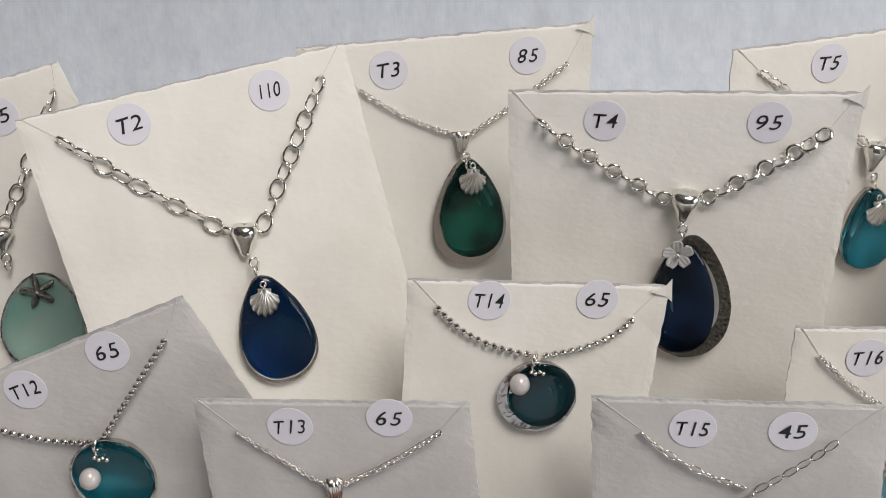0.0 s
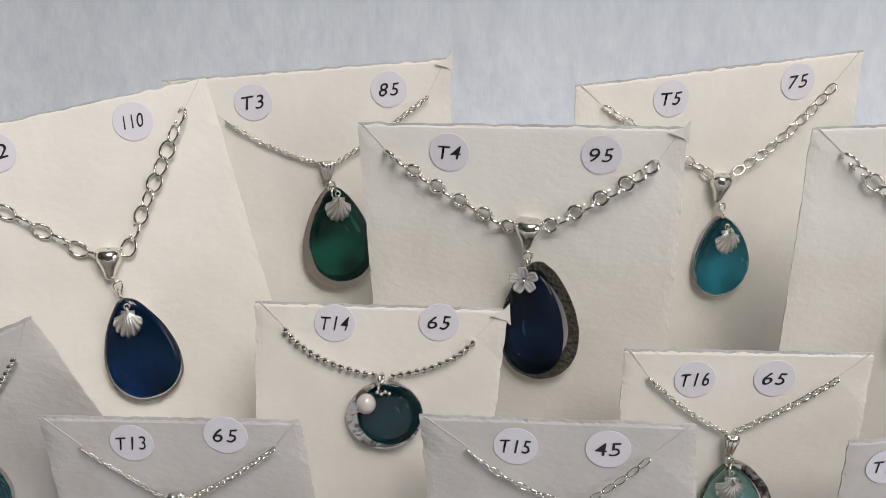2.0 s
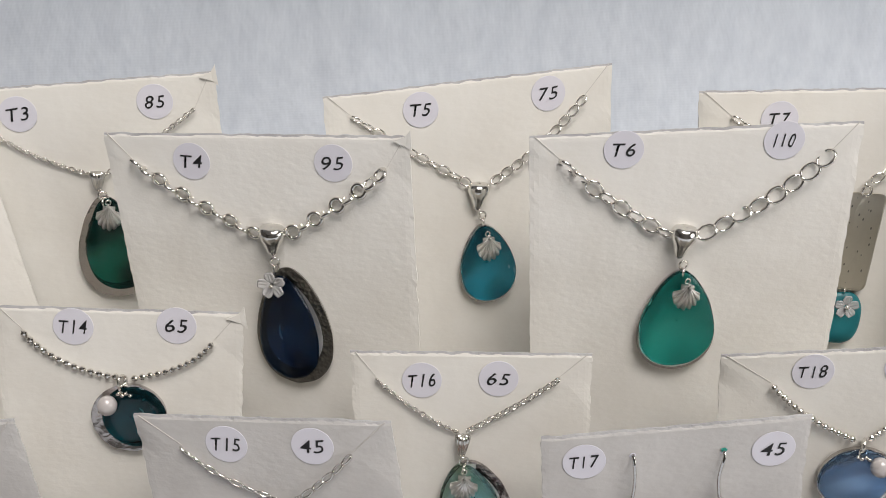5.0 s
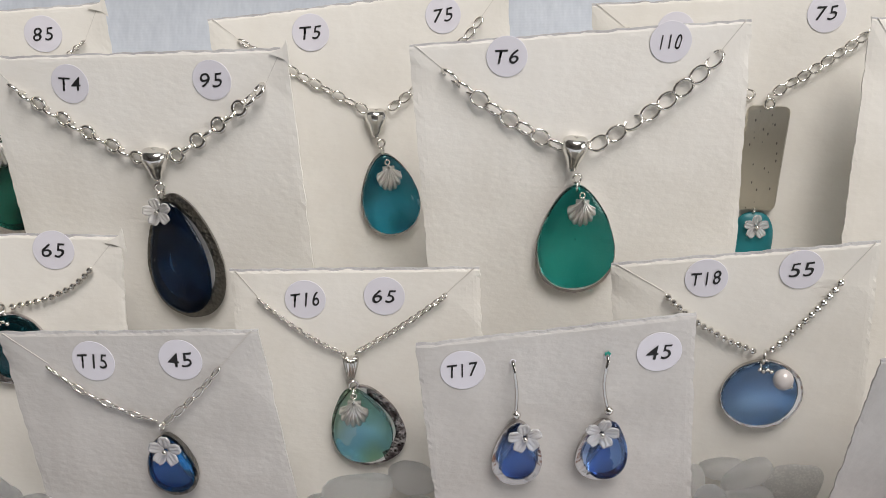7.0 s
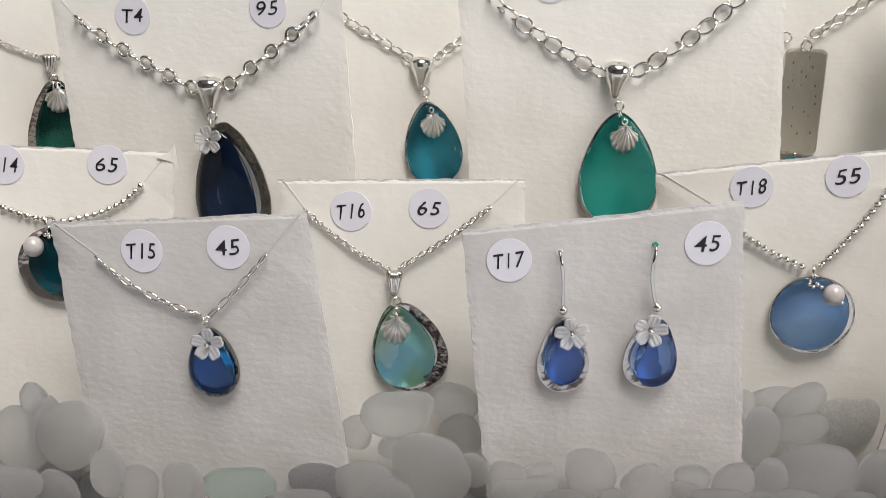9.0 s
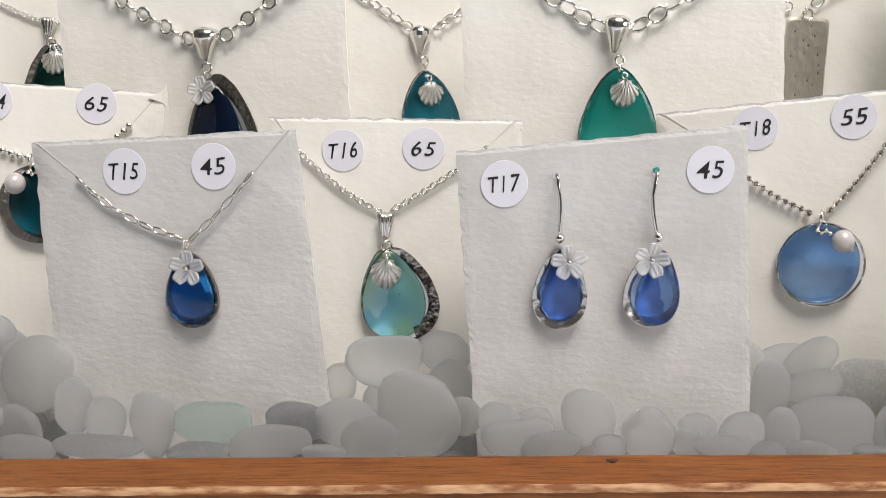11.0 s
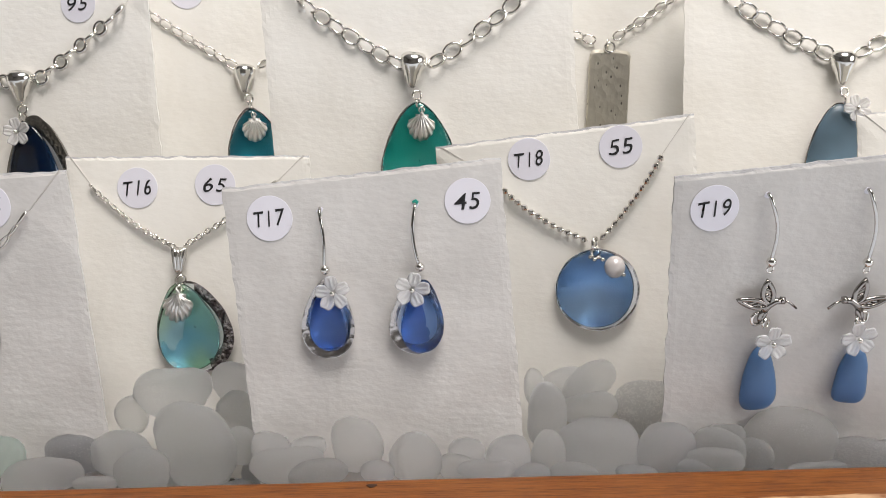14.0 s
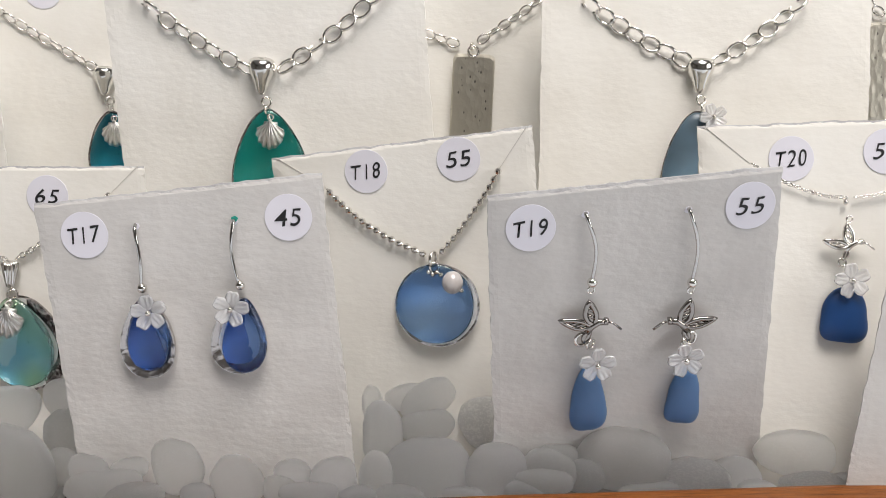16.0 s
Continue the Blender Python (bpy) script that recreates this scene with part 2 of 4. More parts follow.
LINKS = {
    "large": (mesh_of("large_link", link_bm(7.2, 5.5, 0.50, 22, 7, flat=1.2, rough=0.14), SILVER), 5.85),
    "medium": (mesh_of("medium_link", link_bm(5.2, 3.6, 0.34, 20, 7, flat=1.2, rough=0.12), SILVER), 4.4),
    "rolo": (mesh_of("rolo_link", link_bm(5.8, 5.8, 0.70, 24, 8), SILVER), 4.5),
    "fine": (mesh_of("fine_link", link_bm(2.3, 2.1, 0.30, 12, 5), SILVER), 1.55),
    "long": (mesh_of("long_link", link_bm(5.0, 2.3, 0.30, flat=1.2), SILVER), 4.15),
    "tiny": (mesh_of("tiny_link", link_bm(1.9, 1.2, 0.2, 10, 5), SILVER), 1.45),
}
BEAD = mesh_of("chain_bead", ball(1.1, 10, 7), SILVER, False)
RING = mesh_of("jump_ring", link_bm(3.0, 3.0, 0.34, 18, 7), SILVER)
TINY_BALL = mesh_of("silver_ball", ball(0.95, 12, 8), SILVER)


def curve3(pts, n=80):
    """A smooth line through two or three places."""
    pts = [Vector((p[0], p[1])) for p in pts]
    if len(pts) == 2:
        pts.insert(1, (pts[0] + pts[1]) / 2 - Vector((0, 0.6)))
    a, m, b = pts
    c = 2 * m - (a + b) / 2
    return [(1 - t) ** 2 * a + 2 * t * (1 - t) * c + t * t * b for t in [i / n for i in range(n + 1)]]


def chain(owner, pts, kind, depth=1.3):
    line = curve3(pts)
    run = [0.0]
    for p, q in zip(line, line[1:]):
        run.append(run[-1] + (q - p).length)
    pitch = 2.55 if kind == "bead" else LINKS[kind][1]
    count = max(2, round(run[-1] / pitch))
    for i in range(count):
        s = run[-1] * (i + 0.5) / count
        k = next(j for j in range(1, len(run)) if run[j] >= s)
        f = (s - run[k - 1]) / (run[k] - run[k - 1])
        p = line[k - 1].lerp(line[k], f)
        d = line[k] - line[k - 1]
        ang = math.atan2(d.y, d.x)
        wob = random.uniform(-1, 1)
        if kind == "bead":
            ob = part("chain_bead", BEAD, None, owner)
            ob.location = at2(p.x, p.y + 0.12 * wob, depth)
            continue
        odd = 74 if kind == "rolo" else 64 if kind == "fine" else 47
        twist = (10 + 12 * wob) if i % 2 == 0 else (odd + 14 * wob)
        if i < 1:
            twist = 58
        ob = part("chain_link", LINKS[kind][0], None, owner)
        ob.matrix_basis = Matrix.Translation(at2(p.x, p.y + 0.1 * wob, depth)) @ Euler((0, -ang, 0)).to_matrix().to_4x4() @ Euler((radians(twist), 0, radians(4 * wob))).to_matrix().to_4x4()
    if kind == "bead":
        part("chain_cord", tube([at2(p.x, p.y, depth) for p in line[::4]], 0.18 * MM, 6), SILVER, owner)


def egg(w, h, k, n=56, square=1.0):
    """An egg's outline, narrow end up, of that width and height."""
    bend = lambda c: math.copysign(abs(c) ** square, c)
    out = [Vector((bend(math.cos(a)) * (1 - k * math.sin(a)) * (1 - 0.15 * k * max(0.0, math.sin(a)) ** 3), h / 2 * bend(math.sin(a)))) for a in [2 * math.pi * i / n for i in range(n)]]
    most = max(p.x for p in out)
    return [Vector((p.x / most * w / 2, p.y)) for p in out]


def plate_bm(w, h, k, seed, full, side=0, rim=2.1):
    """A hammered dish with a raised, uneven rim; it faces -y. side: where the floor is left bare, if on one side alone."""
    bm = bmesh.new()
    base = egg(w, h, k)
    loops = []
    for r, d in ((0.02, 0.0), (0.96, 0.0), (1.0, rim - 0.3), (1.0, rim), (0.985, rim), (0.95, rim * 0.97), (0.84, 1.75), (0.72, 1.4), (0.6, 1.02), (0.45, 0.64), (0.3, 0.36), (0.15, 0.2), (0.02, 0.15)):
        loop = []
        for i, p in enumerate(base):
            j = 1 + (0.016 * noise.noise((i * 0.45, seed, 0.3)) if r > 0.9 else 0)
            dd = d + (0.22 * noise.noise((i * 0.37, seed, 4.0 + 5 * r)) if r > 0.65 and d > 0.3 else 0)
            loop.append(at2(p.x * r * j, p.y * r * j, dd))
        loops.append(loop)
    rings(bm, loops)
    for k, f in enumerate(list(bm.faces)[: (len(loops) - 1) * len(base)]):
        bare = not full and f.calc_center_median().x / MM * side > 0.1 * w
        f.material_index = 1 if k // len(base) >= (7 if bare or not side and not full else 5) else 0
    return bm


def dome_bm(w, h, k, seed, lo=1.6, high=3.6, power=4.2, wobble=0.03, square=1.0):
    """A rounded piece of glass, flat behind and domed in front."""
    bm = bmesh.new()
    base = egg(w, h, k, 56, square)
    loops = []
    for r, d in ((0.02, 0.3), (0.3, 0.5), (0.6, 1.14), (0.84, 1.86), (0.95, 2.05)):
        loops.append([at2(p.x * r, p.y * r, d) for p in base])
    for r in (1.0, 0.985, 0.94, 0.86, 0.74, 0.58, 0.4, 0.2, 0.02):
        d = lo + 0.6 + (high - lo - 0.6) * max(0.0, 1 - r ** power) ** 0.55
        loops.append([at2(p.x * r, p.y * r, d) for p in base])
    rings(bm, loops)
    for v in bm.verts:
        n = noise.noise(Vector((v.co.x * 130, seed, v.co.z * 130)))
        v.co.x *= 1 + wobble * n
        v.co.z *= 1 + wobble * n
    return bm


def bail_bm(width, height, ribs=0):
    """A tapered bail: a bulging loop that narrows downwards."""
    bm = bmesh.new()
    loops = []
    n = 48 if ribs else 28
    table = ((0.0, 0.30, 0.3), (0.02, 0.60, 0.6), (0.06, 0.80, 0.9), (0.12, 0.93, 1.15), (0.20, 1.0, 1.32), (0.30, 0.98, 1.38), (0.42, 0.88, 1.28), (0.54, 0.73, 1.08), (0.66, 0.58, 0.86), (0.78, 0.46, 0.66), (0.89, 0.37, 0.48), (0.96, 0.28, 0.32), (1.0, 0.14, 0.15))
    if ribs:
        table = ((0.0, 0.3, 0.3), (0.03, 0.8, 0.7), (0.1, 1.0, 1.1), (0.22, 0.98, 1.25), (0.4, 0.86, 1.15), (0.6, 0.72, 0.95), (0.8, 0.58, 0.72), (0.94, 0.45, 0.5), (1.0, 0.2, 0.2))
    for t, w, d in table:
        loop = []
        for i in range(n):
            a = 2 * math.pi * i / n
            f = 1 + (0.17 * math.cos(2 * ribs * a) if ribs else 0)
            loop.append(at2(width / 2 * w * f * math.cos(a), -height * t - 0.5 * (1 - abs(math.cos(a))) * (t < 0.05), width * 0.34 * d * f * math.sin(a)))
        loops.append(loop)
    return rings(bm, loops)


def shell_bm(w, h):
    """A small scallop: ribs fan out from the hinge at the top."""
    bm = bmesh.new()
    na, nr = 64, 10
    front = []
    for j in range(nr + 1):
        r = j / nr
        row = []
        for i in range(na + 1):
            f = i / na * 2 - 1
            a = f * radians(68)
            rib = math.cos(f * math.pi * 8)
            reach = h * (1 - 0.30 * f * f) * (1 + (0.03 * rib if j == nr else 0))
            d = 2.0 * math.sin(math.pi * min(0.98, 0.16 + r * 0.80)) * (1 - 0.55 * f * f) + 0.6 * (0.25 + 0.75 * r) * rib
            row.append(bm.verts.new(at2(w / (1.34 * h) * reach * r * math.sin(a), -reach * r * math.cos(a), 0.8 + d)))
        front.append(row)
    for a, b in zip(front, front[1:]):
        for i in range(na):
            bm.faces.new((a[i], a[i + 1], b[i + 1], b[i]))
    bmesh.ops.remove_doubles(bm, verts=bm.verts, dist=1e-7)
    bmesh.ops.solidify(bm, geom=bm.faces[:], thickness=0.0004)
    box(bm, at2(-w * 0.24, -h * 0.17, 0.4), at2(w * 0.24, -h * 0.02, 1.7))
    bmesh.ops.recalc_face_normals(bm, faces=bm.faces)
    return bm


def flower_bm(r):
    """Five cupped, rounded petals with fluted faces."""
    bm = bmesh.new()
    for k in range(5):
        turn = 2 * math.pi * k / 5
        c, sn = math.cos(turn), math.sin(turn)
        rows = []
        for j in range(6):
            q = j / 5
            row = []
            for i in range(20):
                a = 2 * math.pi * i / 20
                x = r * 0.37 * q * math.cos(a) * (1 + 0.12 * math.sin(a))
                y = r * (0.55 + 0.45 * q * math.sin(a)) - (0.07 * r * q * math.exp(-((a - math.pi / 2) / 0.3) ** 2))
                t = max(0.0, y / r)
                s = x / (0.37 * r)
                d = 0.4 + 1.0 * t * t + 0.7 * s * s * t + 0.24 * math.cos(s * 10) * t - 0.25 * q ** 4
                row.append(bm.verts.new(at2(x * c - y * sn, x * sn + y * c, d)))
            rows.append(row)
        for a, b in zip(rows, rows[1:]):
            for i in range(20):
                j = (i + 1) % 20
                bm.faces.new((a[i], a[j], b[j], b[i]))
    bmesh.ops.remove_doubles(bm, verts=bm.verts, dist=1e-7)
    bmesh.ops.recalc_face_normals(bm, faces=bm.faces)
    bmesh.ops.solidify(bm, geom=bm.faces[:], thickness=0.0005)
    bmesh.ops.recalc_face_normals(bm, faces=bm.faces)
    return bm


def slab_bm(outline, d0, d1):
    """A flat shape with thickness, from its outline in millimetres."""
    bm = bmesh.new()
    mid = 0.8 * d1 + 0.2 * d0
    rings(bm, [[at2(x, y, d0) for x, y in outline], [at2(x, y, mid) for x, y in outline], [at2(x * 0.94, y * 0.94, d1) for x, y in outline]])
    return bm


SHELL = mesh_of("shell_charm", shell_bm(8.5, 8.5), SHELL_SILVER)
FLOWER = mesh_of("flower_charm", flower_bm(5.1), PETAL)
FLOWER_SMALL = mesh_of("small_flower_charm", flower_bm(4.5), PETAL)


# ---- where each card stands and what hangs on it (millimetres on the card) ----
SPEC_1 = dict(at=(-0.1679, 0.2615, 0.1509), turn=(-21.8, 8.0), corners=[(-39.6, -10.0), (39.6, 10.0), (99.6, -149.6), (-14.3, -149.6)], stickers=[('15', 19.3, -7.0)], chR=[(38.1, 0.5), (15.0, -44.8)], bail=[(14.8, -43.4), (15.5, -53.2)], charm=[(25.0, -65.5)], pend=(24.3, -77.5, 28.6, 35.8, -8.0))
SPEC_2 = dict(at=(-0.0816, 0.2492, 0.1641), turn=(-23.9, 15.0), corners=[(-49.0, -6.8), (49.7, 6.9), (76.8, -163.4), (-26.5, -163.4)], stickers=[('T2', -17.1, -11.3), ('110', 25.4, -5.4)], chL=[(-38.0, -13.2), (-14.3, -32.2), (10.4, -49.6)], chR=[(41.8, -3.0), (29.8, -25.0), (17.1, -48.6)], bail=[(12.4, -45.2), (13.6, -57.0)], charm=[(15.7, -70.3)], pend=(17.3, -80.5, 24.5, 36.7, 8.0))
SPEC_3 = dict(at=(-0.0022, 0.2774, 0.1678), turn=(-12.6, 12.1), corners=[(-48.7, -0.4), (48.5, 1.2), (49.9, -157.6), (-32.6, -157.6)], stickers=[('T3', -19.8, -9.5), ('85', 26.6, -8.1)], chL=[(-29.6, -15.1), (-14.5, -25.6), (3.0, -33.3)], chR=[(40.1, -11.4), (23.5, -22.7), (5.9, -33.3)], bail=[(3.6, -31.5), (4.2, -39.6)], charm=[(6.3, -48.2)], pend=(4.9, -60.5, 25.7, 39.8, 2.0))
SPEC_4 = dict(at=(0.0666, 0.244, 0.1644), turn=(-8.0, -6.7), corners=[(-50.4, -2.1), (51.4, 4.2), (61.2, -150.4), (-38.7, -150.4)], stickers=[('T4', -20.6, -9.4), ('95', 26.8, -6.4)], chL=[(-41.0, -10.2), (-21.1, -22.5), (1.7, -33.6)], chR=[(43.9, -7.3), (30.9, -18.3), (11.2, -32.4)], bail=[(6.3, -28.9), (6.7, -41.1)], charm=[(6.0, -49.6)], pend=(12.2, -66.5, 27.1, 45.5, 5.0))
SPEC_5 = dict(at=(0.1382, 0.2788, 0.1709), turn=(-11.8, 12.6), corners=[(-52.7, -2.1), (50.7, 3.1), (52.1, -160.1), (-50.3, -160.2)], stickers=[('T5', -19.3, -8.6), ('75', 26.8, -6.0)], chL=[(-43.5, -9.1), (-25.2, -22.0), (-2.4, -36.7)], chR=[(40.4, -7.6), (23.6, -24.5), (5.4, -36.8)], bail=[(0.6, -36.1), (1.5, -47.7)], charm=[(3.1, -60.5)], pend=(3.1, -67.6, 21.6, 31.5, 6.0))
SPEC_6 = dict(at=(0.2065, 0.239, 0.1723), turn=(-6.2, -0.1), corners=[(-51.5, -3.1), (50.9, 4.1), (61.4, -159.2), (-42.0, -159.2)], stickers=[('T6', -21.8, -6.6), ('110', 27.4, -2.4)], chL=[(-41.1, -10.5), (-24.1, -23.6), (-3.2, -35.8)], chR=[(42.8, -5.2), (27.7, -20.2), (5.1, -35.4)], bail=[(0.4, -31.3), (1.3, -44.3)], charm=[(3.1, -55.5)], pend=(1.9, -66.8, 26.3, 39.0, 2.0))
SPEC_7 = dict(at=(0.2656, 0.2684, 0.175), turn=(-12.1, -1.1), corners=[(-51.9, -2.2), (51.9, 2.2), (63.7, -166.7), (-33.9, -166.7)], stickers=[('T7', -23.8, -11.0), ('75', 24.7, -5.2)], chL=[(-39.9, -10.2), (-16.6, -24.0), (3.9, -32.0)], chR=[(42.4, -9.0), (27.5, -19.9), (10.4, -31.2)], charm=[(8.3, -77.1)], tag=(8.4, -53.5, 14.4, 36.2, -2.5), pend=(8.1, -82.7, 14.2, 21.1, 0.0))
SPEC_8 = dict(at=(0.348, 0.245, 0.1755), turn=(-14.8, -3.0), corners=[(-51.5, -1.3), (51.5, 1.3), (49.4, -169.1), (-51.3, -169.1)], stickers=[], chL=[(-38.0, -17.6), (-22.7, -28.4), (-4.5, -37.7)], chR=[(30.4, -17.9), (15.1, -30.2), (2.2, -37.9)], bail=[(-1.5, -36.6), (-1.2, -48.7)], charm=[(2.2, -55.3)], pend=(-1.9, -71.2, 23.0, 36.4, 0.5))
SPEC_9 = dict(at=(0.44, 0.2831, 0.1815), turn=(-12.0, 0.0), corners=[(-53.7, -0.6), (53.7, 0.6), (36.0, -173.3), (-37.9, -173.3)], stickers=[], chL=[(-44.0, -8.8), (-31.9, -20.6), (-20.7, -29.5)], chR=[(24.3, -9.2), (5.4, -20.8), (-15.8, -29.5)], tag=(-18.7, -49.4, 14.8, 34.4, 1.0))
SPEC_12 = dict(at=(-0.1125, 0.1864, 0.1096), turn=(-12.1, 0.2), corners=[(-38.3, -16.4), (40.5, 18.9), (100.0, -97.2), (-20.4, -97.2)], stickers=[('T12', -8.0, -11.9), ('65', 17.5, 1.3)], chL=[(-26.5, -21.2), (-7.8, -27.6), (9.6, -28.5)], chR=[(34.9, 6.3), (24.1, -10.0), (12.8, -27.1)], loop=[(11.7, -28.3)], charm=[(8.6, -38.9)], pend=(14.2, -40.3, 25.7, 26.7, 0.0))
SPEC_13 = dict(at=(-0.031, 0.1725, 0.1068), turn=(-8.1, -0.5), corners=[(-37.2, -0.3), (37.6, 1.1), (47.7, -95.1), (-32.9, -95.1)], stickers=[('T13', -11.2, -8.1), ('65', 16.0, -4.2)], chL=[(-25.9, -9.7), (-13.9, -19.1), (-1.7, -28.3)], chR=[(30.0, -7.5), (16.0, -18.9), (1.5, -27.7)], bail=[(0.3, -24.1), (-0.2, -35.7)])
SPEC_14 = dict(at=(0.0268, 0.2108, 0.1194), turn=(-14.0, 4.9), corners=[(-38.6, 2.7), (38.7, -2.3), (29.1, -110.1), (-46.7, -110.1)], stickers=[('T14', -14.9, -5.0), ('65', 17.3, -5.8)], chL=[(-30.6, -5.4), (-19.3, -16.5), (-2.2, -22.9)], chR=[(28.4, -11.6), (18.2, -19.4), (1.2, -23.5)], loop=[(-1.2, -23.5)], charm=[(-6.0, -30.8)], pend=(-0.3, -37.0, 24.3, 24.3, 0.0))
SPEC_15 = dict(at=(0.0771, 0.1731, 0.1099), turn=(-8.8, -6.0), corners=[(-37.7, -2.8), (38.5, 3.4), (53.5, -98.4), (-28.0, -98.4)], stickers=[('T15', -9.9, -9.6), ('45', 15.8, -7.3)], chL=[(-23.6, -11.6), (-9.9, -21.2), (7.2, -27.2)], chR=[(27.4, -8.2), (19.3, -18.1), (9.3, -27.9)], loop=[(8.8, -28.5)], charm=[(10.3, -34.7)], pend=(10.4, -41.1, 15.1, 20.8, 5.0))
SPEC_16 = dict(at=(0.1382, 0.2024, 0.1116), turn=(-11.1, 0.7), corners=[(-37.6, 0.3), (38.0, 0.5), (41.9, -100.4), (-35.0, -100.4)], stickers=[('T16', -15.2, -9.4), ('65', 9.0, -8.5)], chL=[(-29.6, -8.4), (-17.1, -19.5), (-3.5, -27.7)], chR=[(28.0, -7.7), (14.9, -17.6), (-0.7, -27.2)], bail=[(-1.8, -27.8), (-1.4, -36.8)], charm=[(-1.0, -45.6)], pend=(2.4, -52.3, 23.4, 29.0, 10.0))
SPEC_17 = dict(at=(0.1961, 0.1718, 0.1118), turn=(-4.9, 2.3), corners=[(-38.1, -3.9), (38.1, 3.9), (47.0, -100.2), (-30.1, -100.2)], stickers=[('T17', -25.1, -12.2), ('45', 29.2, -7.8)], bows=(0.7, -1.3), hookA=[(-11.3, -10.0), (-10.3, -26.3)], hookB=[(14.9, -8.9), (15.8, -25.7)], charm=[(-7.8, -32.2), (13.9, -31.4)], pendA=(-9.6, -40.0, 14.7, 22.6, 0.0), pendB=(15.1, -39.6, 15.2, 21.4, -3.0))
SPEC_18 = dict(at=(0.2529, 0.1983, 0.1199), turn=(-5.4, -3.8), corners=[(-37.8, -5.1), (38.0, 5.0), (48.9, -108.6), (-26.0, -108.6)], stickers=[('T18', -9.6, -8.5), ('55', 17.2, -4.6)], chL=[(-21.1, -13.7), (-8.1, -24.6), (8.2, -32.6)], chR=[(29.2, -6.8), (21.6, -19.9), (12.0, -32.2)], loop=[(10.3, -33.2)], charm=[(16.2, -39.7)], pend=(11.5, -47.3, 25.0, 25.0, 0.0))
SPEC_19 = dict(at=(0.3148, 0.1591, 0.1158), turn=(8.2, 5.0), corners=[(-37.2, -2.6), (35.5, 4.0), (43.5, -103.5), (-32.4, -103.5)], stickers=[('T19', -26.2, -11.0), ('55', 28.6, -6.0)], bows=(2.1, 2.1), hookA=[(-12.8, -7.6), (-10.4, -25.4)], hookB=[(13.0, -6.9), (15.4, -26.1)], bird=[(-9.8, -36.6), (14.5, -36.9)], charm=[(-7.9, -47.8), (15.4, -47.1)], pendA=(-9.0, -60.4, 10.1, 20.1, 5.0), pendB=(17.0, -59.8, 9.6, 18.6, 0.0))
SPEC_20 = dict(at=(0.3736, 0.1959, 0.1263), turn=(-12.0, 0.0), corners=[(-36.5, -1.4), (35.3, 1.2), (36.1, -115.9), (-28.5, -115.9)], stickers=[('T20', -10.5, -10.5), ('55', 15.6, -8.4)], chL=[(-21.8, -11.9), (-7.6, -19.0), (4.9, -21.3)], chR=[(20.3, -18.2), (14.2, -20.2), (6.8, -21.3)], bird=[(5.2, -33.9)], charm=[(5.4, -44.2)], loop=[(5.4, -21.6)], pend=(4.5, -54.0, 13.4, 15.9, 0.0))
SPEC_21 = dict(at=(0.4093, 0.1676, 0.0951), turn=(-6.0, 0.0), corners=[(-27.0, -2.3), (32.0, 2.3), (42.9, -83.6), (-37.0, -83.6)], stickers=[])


# ---- the room that closes the place ----
def slab(name, lo, hi, mat):
    bm = box(bmesh.new(), lo, hi)
    ob = new(name, mesh_of(name, bm, mat, False))
    return tagged(ob, kind="structure")


slab("floor", (-1.6, -1.9, -0.80), (1.6, 1.3, -0.75), FLOOR_WOOD)
for lo, hi in (((-1.6, -1.9, 1.75), (0.02, 1.3, 1.80)), ((0.98, -1.9, 1.75), (1.6, 1.3, 1.80)), ((0.02, -1.9, 1.75), (0.98, -0.88, 1.80)), ((0.02, 0.08, 1.75), (0.98, 1.3, 1.80))):
    slab("ceiling", lo, hi, CEILING_PAINT)
slab("wall_west", (-1.6, -1.9, -0.75), (-1.5, 1.3, 1.75), WALL)
slab("wall_north", (-1.5, 1.2, -0.75), (1.5, 1.3, 1.75), WALL)
slab("wall_south", (-1.5, -1.9, -0.75), (1.5, -1.8, 1.75), WALL)
for lo, hi in (((1.5, -1.9, -0.75), (1.6, 1.3, 0.2)), ((1.5, -1.9, 1.0), (1.6, 1.3, 1.75)), ((1.5, -1.9, 0.2), (1.6, -1.0, 1.0)), ((1.5, -0.1, 0.2), (1.6, 1.3, 1.0))):
    slab("wall_east", lo, hi, WALL)


def linen():
    """One sheet over the table that rises behind the tray as a backdrop."""
    bm = bmesh.new()
    run = [(-0.75 + 0.05 * i, 0.0) for i in range(23)]
    run += [(0.38 + 0.16 * math.sin(a), 0.16 - 0.16 * math.cos(a)) for a in [radians(5 * i) for i in range(1, 18)]]
    run += [(0.54 + 0.003 * i, 0.16 + 0.02 * i) for i in range(1, 26)]
    nx = 110
    rows = []
    for y, z in run:
        row = []
        for i in range(nx + 1):
            x = -0.9 + 2.0 * i / nx
            up = min(1.0, max(0.0, (y - 0.4) / 0.1))
            fold = 0.004 * noise.noise((x * 7, z * 3, 1.5)) + 0.0022 * noise.noise((x * 25, z * 9, 4.5)) - 0.003 * math.exp(-((x - 0.16) / 0.006) ** 2)
            ridge = 0.003 * math.exp(-((z - 0.155 - 0.02 * x) / 0.008) ** 2)
            row.append(bm.verts.new((x, y + up * (fold - ridge), z + (1 - up) * 0.3 * abs(fold) - 0.0006)))
        rows.append(row)
    for a, b in zip(rows, rows[1:]):
        for i in range(nx):
            bm.faces.new((a[i], a[i + 1], b[i + 1], b[i]))
    return tagged(new("linen_backdrop", mesh_of("linen_backdrop", bm, CLOTH)), "pale blue-white woven linen cloth, softly creased, spread behind the tray", "cloth")


